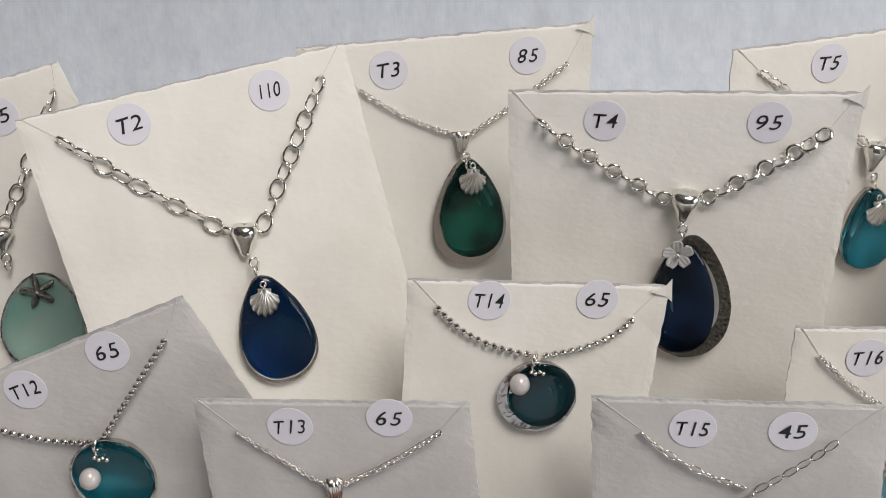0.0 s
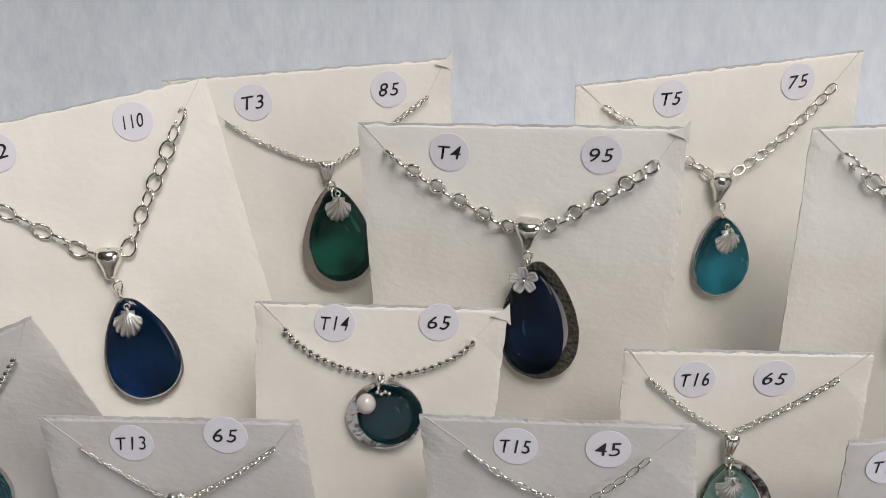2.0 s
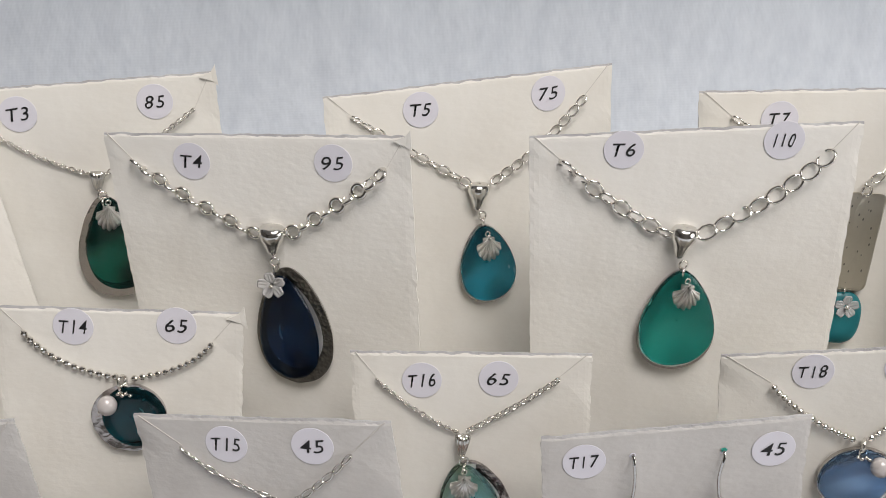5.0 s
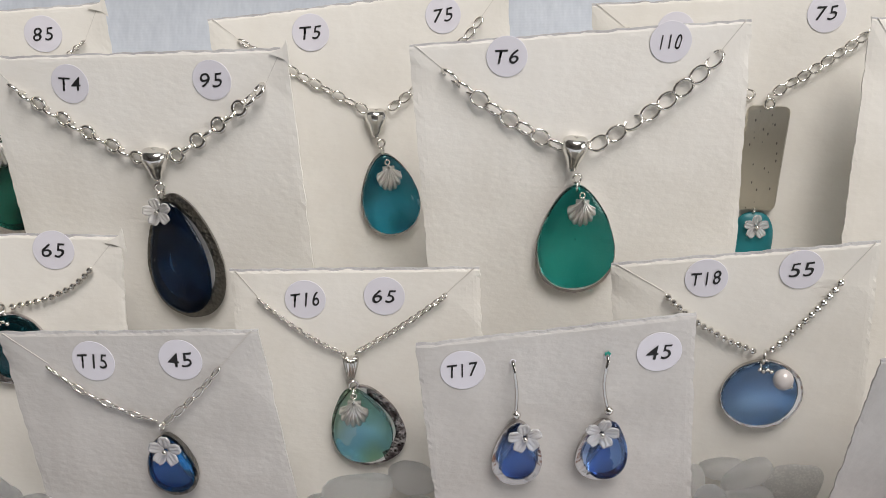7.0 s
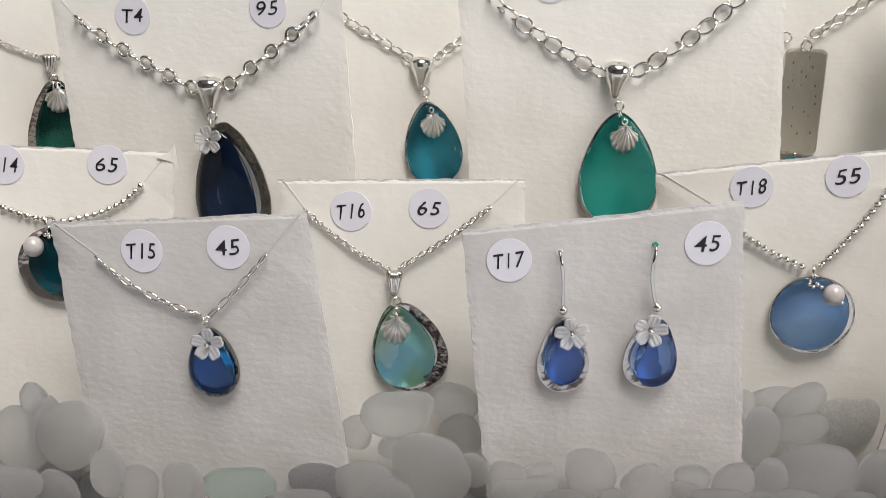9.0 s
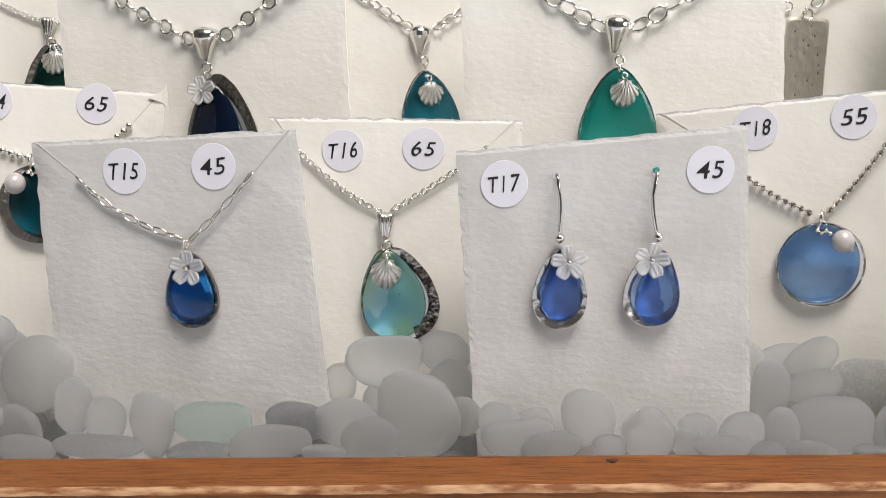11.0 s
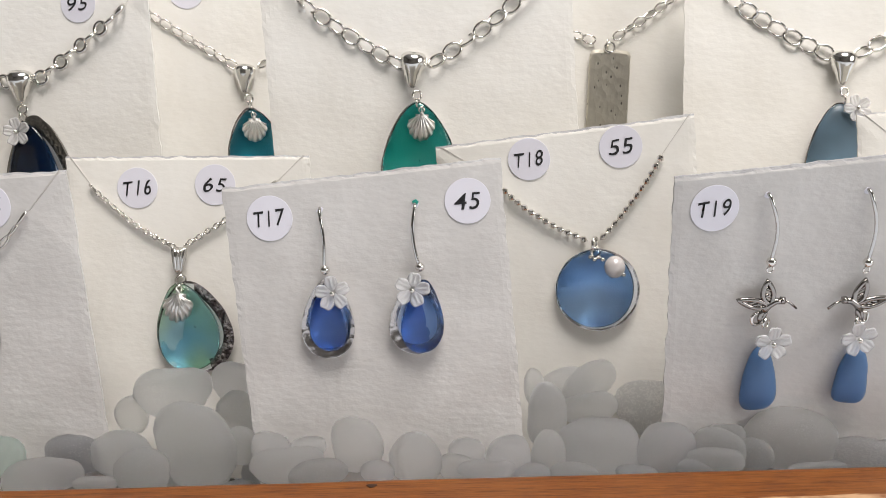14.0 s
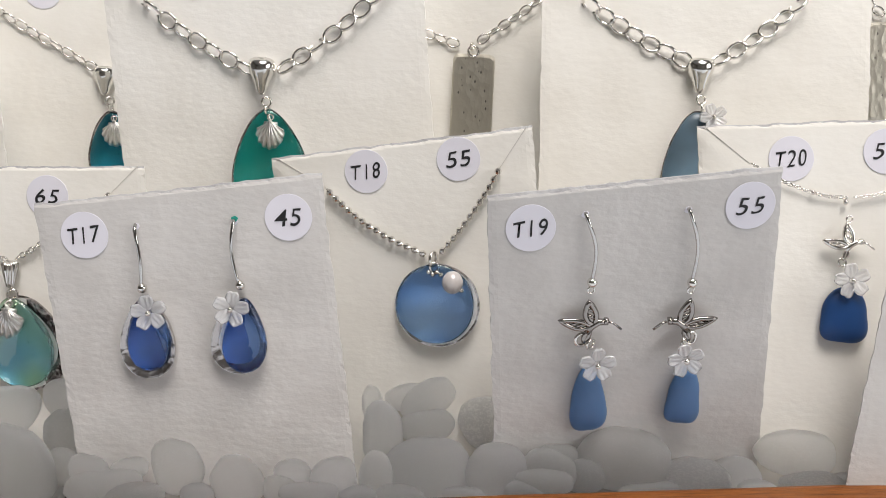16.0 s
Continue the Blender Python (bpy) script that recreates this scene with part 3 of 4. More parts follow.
linen()
table = new("table", mesh_of("table", box(bmesh.new(), (-0.95, -0.8, -0.04), (1.15, 0.7, -0.003)), FLOOR_WOOD, False))
tagged(table, "plain brown wooden table under the linen cloth", "table")

# ---- the tray ----
TRAY_TURN = 4.67
tray = thing("display_tray", pose(0.20, 0.148, 0, 0, 0, TRAY_TURN), "shallow orange-brown varnished wooden tray with worn front edge", "tray")


def rail_bm(x0, x1):
    """The front rail: rounded back edge, bevelled front edge, a step in its face."""
    bm = bmesh.new()
    prof = [(0.0, 0.002), (0.0, 0.0315), (-0.0006, 0.0326), (-0.0018, 0.033), (-0.0158, 0.033), (-0.0166, 0.0323), (-0.0168, 0.0235), (-0.0150, 0.0222), (-0.0150, 0.002)]
    n = 160
    loops = []
    for i in range(n + 1):
        x = x0 + (x1 - x0) * i / n
        loops.append([Vector((x, y + 0.00022 * noise.noise((x * 60, y * 900, z * 300)), z + 0.00018 * noise.noise((x * 45, z * 700, 2.0)))) for y, z in prof])
    return rings(bm, loops)


part("front_rail", rail_bm(-0.46, 0.34), WOOD, tray, smooth=False)


def worn_bm(x0, x1):
    """Bare wood along the knocked front edge, of uneven width."""
    bm = bmesh.new()
    n = 420
    prev = None
    for i in range(n + 1):
        x = x0 + (x1 - x0) * i / n
        w = 0.00015 + 0.0005 * max(0, noise.noise((x * 90, 0.3, 0)) + 0.2) + 0.0005 * max(0, noise.noise((x * 420, 2.3, 0)))
        row = [bm.verts.new(c) for c in ((x, -0.0158 + w, 0.03325), (x, -0.0160, 0.0332), (x, -0.0168, 0.0325), (x, -0.01705, 0.0319 - w * 0.5))]
        if prev:
            for a in range(3):
                bm.faces.new((prev[a], prev[a + 1], row[a + 1], row[a]))
        prev = row
    return bm


part("worn_edge", worn_bm(-0.46, 0.34), BARE_WOOD, tray, "bare pale wood along the knocked edge")
part("knot", slab_bm([(1.3 * math.cos(a) * (1 + 0.3 * math.sin(3 * a)), 0.9 * math.sin(a)) for a in [2 * math.pi * i / 14 for i in range(14)]], 0, 0.1), material("dark_knot", (0.05, 0.02, 0.01), 0.6), tray).matrix_basis = pose(0.0, -0.0042, 0.03322, -90, 0, 0)
part("tray_floor", box(bmesh.new(), (-0.46, 0.0, 0.002), (0.34, 0.20, 0.008)), material("tray_base", (0.30, 0.29, 0.28), 0.8), tray, "dark tray bottom", False)


# ---- cards ----
def card_sheet(corners, seed, slits, curl=0.0):
    """A sheet of handmade paper with torn deckle edges and bent corner flaps."""
    bm = bmesh.new()
    tl, tr, br, bl = [Vector(c) for c in corners]
    nu, nv = 70, 77
    high = (tl - bl).length
    front, back = [], []
    for j in range(nv + 1):
        t = (0.0, 0.5 / high, 1.1 / high)[j] if j < 3 else (j - 2) / (nv - 2)
        rf, rb = [], []
        for i in range(nu + 1):
            s = i / nu
            p = tl.lerp(tr, s).lerp(bl.lerp(br, s), t)
            ex, ey = min(s, 1 - s) * nu, min(max(0, j - 1), nv - j)
            tear = max(0.0, 1 - min(ex, ey) / 1.5)
            jit = Vector((noise.noise((p.x * 0.28, p.y * 0.28, seed)), noise.noise((p.x * 0.28, p.y * 0.28, seed + 9)))) * 0.42
            jit += Vector((noise.noise((p.x * 1.3, p.y * 1.3, seed)), noise.noise((p.x * 1.3, p.y * 1.3, seed + 5)))) * 0.1
            q = p + jit * tear
            if j == 1:
                q.y += 0.32 * noise.noise((p.x * 0.3, 3.0, seed)) + 0.25 * noise.noise((p.x * 1.2, 7.0, seed))
            d = (-0.45 if j == 0 else -0.12 if j == 1 else 0.0) - 0.15 * tear + 0.18 * tear * noise.noise((p.x * 0.7, p.y * 0.7, seed + 3))
            for a, b, lift in slits:
                side = (b - a).cross(Vector((p.x, p.y)) - a)
                if side * lift > 0:
                    away = abs(side) / (b - a).length
                    along = (Vector((p.x, p.y)) - a).dot(b - a) / (b - a).length_squared
                    d += max(0.0, 1 - max(0.0, along)) * (min(1.0, away / 3.0) * 0.5 - (0.2 if lift < 0 else 0.2 - curl) * min(away, 9.0))
            rf.append(bm.verts.new(at2(q.x, q.y, d)))
            rb.append(bm.verts.new(at2(q.x + 0.25 * tear * noise.noise((p.x, p.y, seed)), q.y, d - 0.75 + 0.25 * tear)))
        front.append(rf)
        back.append(rb)
    for j in range(nv):
        for i in range(nu):
            f = bm.faces.new((front[j][i], front[j + 1][i], front[j + 1][i + 1], front[j][i + 1]))
            # only the top band takes the grey with painted shade
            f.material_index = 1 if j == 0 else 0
            bm.faces.new((back[j][i], back[j][i + 1], back[j + 1][i + 1], back[j + 1][i]))
    ring = lambda g: [g[0][i] for i in range(nu + 1)] + [g[j][nu] for j in range(1, nv + 1)] + [g[nv][i] for i in range(nu - 1, -1, -1)] + [g[j][0] for j in range(nv - 1, 0, -1)]
    a, b = ring(front), ring(back)
    for k in range(len(a)):
        m = (k + 1) % len(a)
        f = bm.faces.new((a[k], a[m], b[m], b[k]))
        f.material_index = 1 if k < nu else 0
    bmesh.ops.recalc_face_normals(bm, faces=bm.faces)
    return bm


def writing(text, owner, lean):
    """Ink lettering, drawn a little unevenly, as by hand."""
    data = bpy.data.curves.new("writing", "FONT")
    data.body, data.size, data.align_x, data.align_y, data.shear, data.offset = text, 6 * MM, "CENTER", "CENTER", 0.2, 0.02 * MM
    data.space_character = 1.15
    tmp = bpy.data.objects.new("writing", data)
    scene.collection.objects.link(tmp)
    bpy.context.view_layer.update()
    me = bpy.data.meshes.new_from_object(tmp.evaluated_get(bpy.context.evaluated_depsgraph_get()))
    bpy.data.objects.remove(tmp)
    xs, ys = [v.co.x for v in me.vertices], [v.co.y for v in me.vertices]
    wide = {2: 7.3, 3: 8.6}[len(text)] if text != "110" else 6.6
    for v in me.vertices:
        a = (v.co.x - (max(xs) + min(xs)) / 2) / (max(xs) - min(xs)) * wide
        b = (v.co.y - (max(ys) + min(ys)) / 2) / (max(ys) - min(ys)) * 4.5
        v.co.x = (a + 0.3 * noise.noise((a * 0.5, b * 0.5, lean))) * MM
        v.co.y = (b + 0.35 * noise.noise((a * 0.4, b * 0.3, lean + 7))) * MM
    me.materials.clear()
    me.materials.append(INK)
    ob = part("writing", me, None, owner, "handwritten black ink")
    ob.matrix_basis = pose(0, -0.00026, 0, 90, -lean, 0)
    return ob


DISC = mesh_of("price_sticker", rings(bmesh.new(), [[at2(6.3 * s * math.cos(2 * math.pi * i / 48), 6.3 * s * math.sin(2 * math.pi * i / 48), d) for i in range(48)] for s, d in ((1, -0.02), (1, 0.09), (0.985, 0.13), (0.02, 0.13))]), STICKER, False)
CARDS = []


def display_card(spec, paper_kind, label, group, curl=0.0):
    """A leaning paper card with its round stickers and the slits that hold a chain."""
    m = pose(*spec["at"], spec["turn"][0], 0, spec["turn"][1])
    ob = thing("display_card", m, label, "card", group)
    tl, tr = Vector(spec["corners"][0]), Vector(spec["corners"][1])
    slits = []
    if "chR" in spec:
        for corner, key, sign in ((tl, "chL", -1), (tr, "chR", 1)):
            if key in spec:
                end = Vector(spec[key][0])
                start = corner + (tr - tl).normalized() * 1.6 * -sign
                slits.append((start, end, sign))
    lifts = [(a, a + (b - a) * 1.0, 1 if s > 0 else -1) for a, b, s in slits]
    bm = card_sheet(spec["corners"], spec["at"][0] * 100, lifts, curl)
    me = mesh_of("paper_sheet", bm, paper_kind, False)
    me.materials.append(SHADED_DECKLE)
    part("paper_sheet", me, None, ob)
    if curl:
        top = tr + Vector((0.4, 1.6 + 3 * curl))
        shape = [tr + Vector((-5.5, -1.6)), tr + Vector((-1.2, 0.2)), top, tr + Vector((0.9, -5.0)), tr + Vector((-0.8, -3.2))]
        bm = bmesh.new()
        rings(bm, [[at2(q.x, q.y, d + 0.10 * max(0, q.y - tr.y)) for q in shape] for d in (0.35, 0.8)])
        part("torn_flap", bm, paper_kind, ob, "curled torn paper corner", False)
    for a, b, s in slits:
        side = Vector((b - a).normalized().yx) * 0.1
        side.x *= -1
        bm = bmesh.new()
        rings(bm, [[at2(q.x, q.y, d) for q in (a + side, b + side * 0.4, b - side * 0.4, a - side)] for d in (-0.1, 0.16)])
        part("cut_slit", bm, SLIT, ob, "thin cut that holds the chain", False)
    for text, u, v in spec["stickers"]:
        st = part("price_sticker", DISC, None, ob, "round white paper sticker")
        lean = 0.8 * math.degrees(math.atan2((tr - tl).y, (tr - tl).x)) + random.uniform(-3, 4)
        st.location = at2(u, v, 0.05)
        st.location.y -= 0.0001
        writing(text, st, lean)
    CARDS.append((m, spec))
    return ob


# ---- jewellery ----
def ring_at(owner, u, v, d, turn=70, size=1.0):
    ob = part("jump_ring", RING, None, owner)
    ob.matrix_basis = Matrix.Translation(at2(u, v, d)) @ pose(0, 0, 0, 0, 0, turn) @ Matrix.Diagonal((size, size, size, 1))
    return ob


def put(owner, name, me, u, v, d, roll=0, size=1.0, label=""):
    ob = part(name, me, None, owner, label)
    ob.matrix_basis = Matrix.Translation(at2(u, v, d)) @ pose(0, 0, 0, 0, -roll, 0) @ Matrix.Diagonal((size, size, size, 1))
    return ob


def set_stone(owner, shape, color, inset, k=0.2, seed=1.0, high=3.8, plate=HAMMERED):
    """A silver dish with a piece of glass set on it; inset: the glass's shift and share of the dish."""
    u, v, w, h, roll = shape
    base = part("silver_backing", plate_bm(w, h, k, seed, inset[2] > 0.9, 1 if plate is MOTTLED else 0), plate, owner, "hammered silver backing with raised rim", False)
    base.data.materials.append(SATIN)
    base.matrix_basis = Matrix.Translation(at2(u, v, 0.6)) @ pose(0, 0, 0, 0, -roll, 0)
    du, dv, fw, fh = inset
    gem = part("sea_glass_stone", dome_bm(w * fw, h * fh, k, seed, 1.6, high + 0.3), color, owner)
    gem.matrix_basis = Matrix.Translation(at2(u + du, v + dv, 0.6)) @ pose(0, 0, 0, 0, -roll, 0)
    return gem


def free_stone(owner, shape, color, k, seed, thick=4.2):
    """An unset, frosted piece of glass, rounded on both sides."""
    u, v, w, h, roll = shape
    gem = part("sea_glass_drop", dome_bm(w, h, k, seed, 0.9, thick, 2.4, 0.10, 0.72), color, owner)
    gem.matrix_basis = Matrix.Translation(at2(u, v, 0.5)) @ pose(0, 0, 0, 0, -roll, 0)
    return gem


def flower(owner, u, v, d, roll, mesh=None):
    ob = put(owner, "flower_charm", mesh or FLOWER, u, v, d, roll, 1.0, "frosted white five-petalled flower bead")
    put(owner, "flower_pin", TINY_BALL, u, v, d + 1.3, 0, 0.85)
    return ob


def shell(owner, u, v, d, roll=0, size=1.02):
    put(owner, "shell_charm", SHELL, u, v + 4.2 * size, d, roll, size, "ribbed silver scallop shell charm")
    ring_at(owner, u - 0.2, v + 5.4 * size, d + 0.6, 15, 0.75)


def bird_bm(side):
    """An openwork bird: leaf-shaped wings drawn in wire, a solid body, a long beak and a forked tail."""
    bm = bmesh.new()

    def leaf(p, q, width, veins):
        p, q = Vector(p), Vector(q)
        ax = q - p
        nrm = Vector((-ax.y, ax.x)).normalized()
        edge = [p + ax * t + nrm * width * math.sin(math.pi * t ** 0.8) for t in [i / 10 for i in range(11)]]
        edge += [p + ax * t - nrm * width * 0.7 * math.sin(math.pi * t ** 0.8) for t in [i / 10 for i in range(9, -1, -1)]]
        tube([at2(side * e.x, e.y, 0.5) for e in edge], 0.66 * MM, 6, bm)
        for k in range(veins):
            t = 0.25 + 0.55 * k / max(1, veins - 1)
            a, b = p + ax * t - nrm * width * 0.5 * math.sin(math.pi * t), p + ax * min(1, t + 0.22) + nrm * width * 0.6 * math.sin(math.pi * min(1, t + 0.22))
            tube([at2(side * a.x, a.y, 0.5), at2(side * b.x, b.y, 0.5)], 0.45 * MM, 5, bm)

    leaf((0.6, -0.6), (-0.9, 5.6), 1.5, 3)
    leaf((0.0, -1.0), (-7.4, 0.7), 1.2, 4)
    leaf((-0.5, -2.2), (-1.6, -4.8), 0.5, 0)
    for pts, r in (([(3.4, 0.2), (1.8, 0.2), (0.2, -0.9), (-1.0, -2.6)], 0.85), ([(3.0, 0.4), (3.9, 0.3)], 0.95), ([(4.2, 0.2), (5.6, -0.5), (7.2, -1.9)], 0.3)):
        tube([at2(side * x, y, 0.5) for x, y in pts], r * MM, 8, bm)
    return bm


# the birds' dark reflections are put into this lower base colour
DIM_SILVER = material("dim_silver", (0.36, 0.34, 0.32), 0.2, 1.0)
BIRD = mesh_of("bird_charm", bird_bm(1), DIM_SILVER)
BIRD_BRIGHT = mesh_of("bird_charm", bird_bm(1), SILVER)
BIRD_MIRROR = mesh_of("bird_charm", bird_bm(-1), DIM_SILVER)


def starfish_bm():
    bm = bmesh.new()
    loops = []
    for s, d in ((1.0, 0.0), (1.0, 0.5), (0.7, 1.3), (0.3, 1.9), (0.03, 2.1)):
        loop = []
        for i in range(60):
            a = 2 * math.pi * i / 60
            r = 6.4 * (0.30 + 0.70 * abs(math.cos(2.5 * a)) ** 2.4) * (1 + 0.05 * math.sin(17 * a))
            loop.append(at2(r * s * math.sin(a), r * s * math.cos(a), d))
        loops.append(loop)
    return rings(bm, loops)


HOLE = mesh_of("wire_hole", slab_bm([(0.9 * math.cos(a) * (1 + 0.2 * math.sin(2 * a)), 0.9 * math.sin(a)) for a in [2 * math.pi * i / 12 for i in range(12)]], 0, 0.12), STICKER, False)


WIRE_SILVER = material("wire_silver", (0.62, 0.61, 0.59), 0.08, 1.0)


def ear_wire(owner, top, low, out):
    a, b = Vector(top), Vector(low)
    pts = [at2(a.x, a.y, -0.6), at2(a.x, a.y + 0.5, 0.6), at2(a.x + 0.12 * out, a.y - 0.4, 1.9)]
    for i in range(1, 9):
        t = i / 8
        bow = out * math.sin(math.pi * min(1.0, t * 0.94 + 0.06)) * (1 - 0.25 * t)
        pts.append(at2(a.x + (b.x - a.x) * t + bow, a.y - 1.2 + (b.y - a.y + 1.2) * t, 2.2))
    part("ear_wire", tube(pts, 0.5 * MM, 10), WIRE_SILVER, owner, "bent silver ear wire")
    put(owner, "wire_hole", HOLE, a.x, a.y, 0.05)
    put(owner, "wire_bead", TINY_BALL, b.x + 0.2, b.y, 2.2, 0, 1.45)


def necklace(spec, kind, label, group="necklaces on cards"):
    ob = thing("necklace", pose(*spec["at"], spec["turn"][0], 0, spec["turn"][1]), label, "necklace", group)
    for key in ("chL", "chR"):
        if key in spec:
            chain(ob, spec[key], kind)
    return ob


def bail(owner, spec, ribs=0, wide=8.8):
    (u0, v0), (u1, v1) = spec["bail"]
    h = 0.92 * (v0 - v1)
    b = part("bail", bail_bm(wide, h, ribs), SOFT_SILVER, owner, "polished tapered silver bail" if not ribs else "fluted silver bail")
    b.matrix_basis = Matrix.Translation(at2(u0, v0 + 0.3, 2.6)) @ pose(0, 0, 0, 0, -math.degrees(math.atan2(u1 - u0, h)) * -1, 0)
    ring_at(owner, u1, v1 - 0.9, 2.8, 18, 1.25)
    ring_at(owner, u1 + 0.3, v1 - 3.4, 3.2, 72, 1.2)


def pearl_drop(owner, spec, kind="pearl"):
    u, v = spec["charm"][0]
    lu, lv = spec["loop"][0]
    ring_at(owner, lu, lv - 0.2, 2.8, 70, 1.7)
    ring_at(owner, lu + 0.4, lv - 2.6, 3.0, 24, 1.2)
    put(owner, "pearl", mesh_of("pearl", ball(3.05, 20, 14, (1, 1, 1.1)), PEARL), u, v, 5.2)
    side = 1 if u > spec["pend"][0] else -1
    put(owner, "pearl_pin", TINY_BALL, u + 2.6 * side, v - 2.2, 5.4, 0, 0.75)
    for i in range(4):
        put(owner, "granule", TINY_BALL, lu + 0.6 + (i - 1.5) * 1.2, lv - 3.8 - 0.7 * (i % 2), 4.2, 0, 0.72)


BIG = "large paper cards at the back"
SMALL = "small paper cards at the front"

# ---- the back rows ----
display_card(SPEC_1, PAPER, "cream handmade paper card with torn edges, tilted, behind a larger card", BIG)
n = necklace(SPEC_1, "large", "silver oval-link necklace with frosted seafoam glass drop and starfish charm")
bail(n, SPEC_1)
set_stone(n, SPEC_1["pend"], glass("seafoam_frosted_glass", (0.72, 0.88, 0.83), 0.32, 0.8, (0.48, 0.78, 0.71)), (0, 0, 0.95, 0.95), 0.18, 1.1)
put(n, "starfish_charm", mesh_of("starfish_charm", starfish_bm(), DARK_SILVER), *SPEC_1["charm"][0], 5.0, 12, 1.0, "dark silver starfish charm")

display_card(SPEC_2, PAPER, "large cream handmade paper card leaning far back, torn edges", BIG)
n = necklace(SPEC_2, "large", "hammered silver oval-link necklace with deep blue glass drop and shell charm")
bail(n, SPEC_2)
set_stone(n, SPEC_2["pend"], glass("deep_blue_glass", (0.006, 0.115, 0.31), 0.12, 0.92, (0.004, 0.07, 0.2)), (0, 0.6, 0.95, 0.95), 0.33, 2.1)
shell(n, *SPEC_2["charm"][0], 4.6, -6)

display_card(SPEC_3, PAPER, "cream handmade paper card at the back with a curled corner", BIG, 0.36)
n = necklace(SPEC_3, "fine", "fine silver rolo necklace with dark emerald glass drop and shell charm")
bail(n, SPEC_3, 6, 4.6)
set_stone(n, SPEC_3["pend"], glass("emerald_glass", (0.07, 0.44, 0.37), 0.05, 0.95, (0.01, 0.10, 0.09)), (1.2, 0.8, 0.86, 0.91), 0.31, 3.4)
shell(n, *SPEC_3["charm"][0], 4.6, -8)

display_card(SPEC_4, PAPER_TOOTH, "textured off-white paper card with ragged deckle edge", BIG, 0.34)
n = necklace(SPEC_4, "rolo", "chunky silver rolo necklace with navy glass drop and white flower bead")
bail(n, SPEC_4, 0, 9.4)
set_stone(n, SPEC_4["pend"], glass("navy_glass", (0.03, 0.12, 0.30), 0.04, 0.95, (0.01, 0.03, 0.10)), (-2.0, -1.0, 0.78, 0.90), 0.27, 4.2, plate=DARK_SILVER)
flower(n, *SPEC_4["charm"][0], 5.0, 10)

display_card(SPEC_5, PAPER, "cream handmade paper card at the back with straight sides", BIG)
n = necklace(SPEC_5, "medium", "light silver oval-link necklace with teal glass drop and shell charm")
bail(n, SPEC_5, 0, 8.2)
set_stone(n, SPEC_5["pend"], glass("teal_glass", (0.15, 0.70, 0.86), 0.04, 0.95), (0.2, 0, 0.97, 0.96), 0.28, 5.7)
shell(n, *SPEC_5["charm"][0], 4.6, 0)

display_card(SPEC_6, PAPER_TOOTH, "large textured off-white paper card with deckle top edge", BIG)
n = necklace(SPEC_6, "large", "hammered silver oval-link necklace with clear emerald glass drop and shell charm")
bail(n, SPEC_6)
set_stone(n, SPEC_6["pend"], glass("green_glass", (0.20, 0.84, 0.79), 0.05, 0.97, (0.11, 0.68, 0.64)), (0.2, 0.6, 0.97, 0.95), 0.3, 6.3)
shell(n, *SPEC_6["charm"][0], 4.6, -4)

display_card(SPEC_7, PAPER, "cream handmade paper card mostly behind other cards", BIG)
n = necklace(SPEC_7, "medium", "silver necklace with stamped rectangular silver tag, flower bead and aqua glass")


def tag(owner, shape):
    u, v, w, h, roll = shape
    r = 2.2
    out = []
    for cx, cy, a0 in ((w / 2 - r, h / 2 - r, 0), (-w / 2 + r, h / 2 - r, 90), (-w / 2 + r, -h / 2 + r, 180), (w / 2 - r, -h / 2 + r, 270)):
        out += [(cx + r * math.cos(radians(a0 + 15 * i)), cy + r * math.sin(radians(a0 + 15 * i))) for i in range(7)]
    ob = part("silver_tag", slab_bm(out, 0, 0.9), TAG_SILVER, owner, "stamped and pitted silver tag", False)
    ob.matrix_basis = Matrix.Translation(at2(u, v, 1.6)) @ pose(0, 0, 0, 0, -roll, 0)
    ring_at(owner, u + 0.5, v + h / 2 + 0.8, 2.4, 10, 1.5)
    ring_at(owner, u, v + h / 2 + 2.6, 1.8, 70, 1.1)
    ring_at(owner, u - 0.5, v - h / 2 - 0.4, 2.4, 60, 0.8)


tag(n, SPEC_7["tag"])
free_stone(n, SPEC_7["pend"], glass("aqua_frosted_glass", (0.03, 0.36, 0.42), 0.4, 0.5), 0.12, 7.7)
flower(n, *SPEC_7["charm"][0], 4.6, 0, FLOWER_SMALL)

display_card(SPEC_8, PAPER, "large off-white paper card with straight torn side", BIG)
n = necklace(SPEC_8, "large", "hammered silver oval-link necklace with pale blue glass and small flower bead")
bail(n, SPEC_8)
set_stone(n, SPEC_8["pend"], glass("pale_blue_glass", (0.40, 0.58, 0.72), 0.3, 0.75), (0, 0.5, 0.96, 0.95), 0.3, 8.8)
flower(n, *SPEC_8["charm"][0], 4.8, 20, FLOWER_SMALL)

display_card(SPEC_9, PAPER, "cream handmade paper card at the far end of the back row", BIG)
n = necklace(SPEC_9, "medium", "silver necklace with dark stamped rectangular silver tag")
tag(n, SPEC_9["tag"])

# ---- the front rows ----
display_card(SPEC_12, PAPER_ROUGH_SHADED, "small off-white paper card turned askew in the tray", SMALL)
n = necklace(SPEC_12, "bead", "silver ball-chain necklace with round aqua glass disc and pearl")
set_stone(n, SPEC_12["pend"], glass("aqua_glass", (0.07, 0.55, 0.66), 0.06, 0.95), (0.3, 0.4, 0.95, 0.94), 0.0, 12.2, 3.0)
pearl_drop(n, SPEC_12)

display_card(SPEC_13, PAPER_ROUGH_SHADED, "small grey-white textured paper card with slit corners", SMALL)
n = necklace(SPEC_13, "fine", "fine silver rolo necklace with a fluted bail")
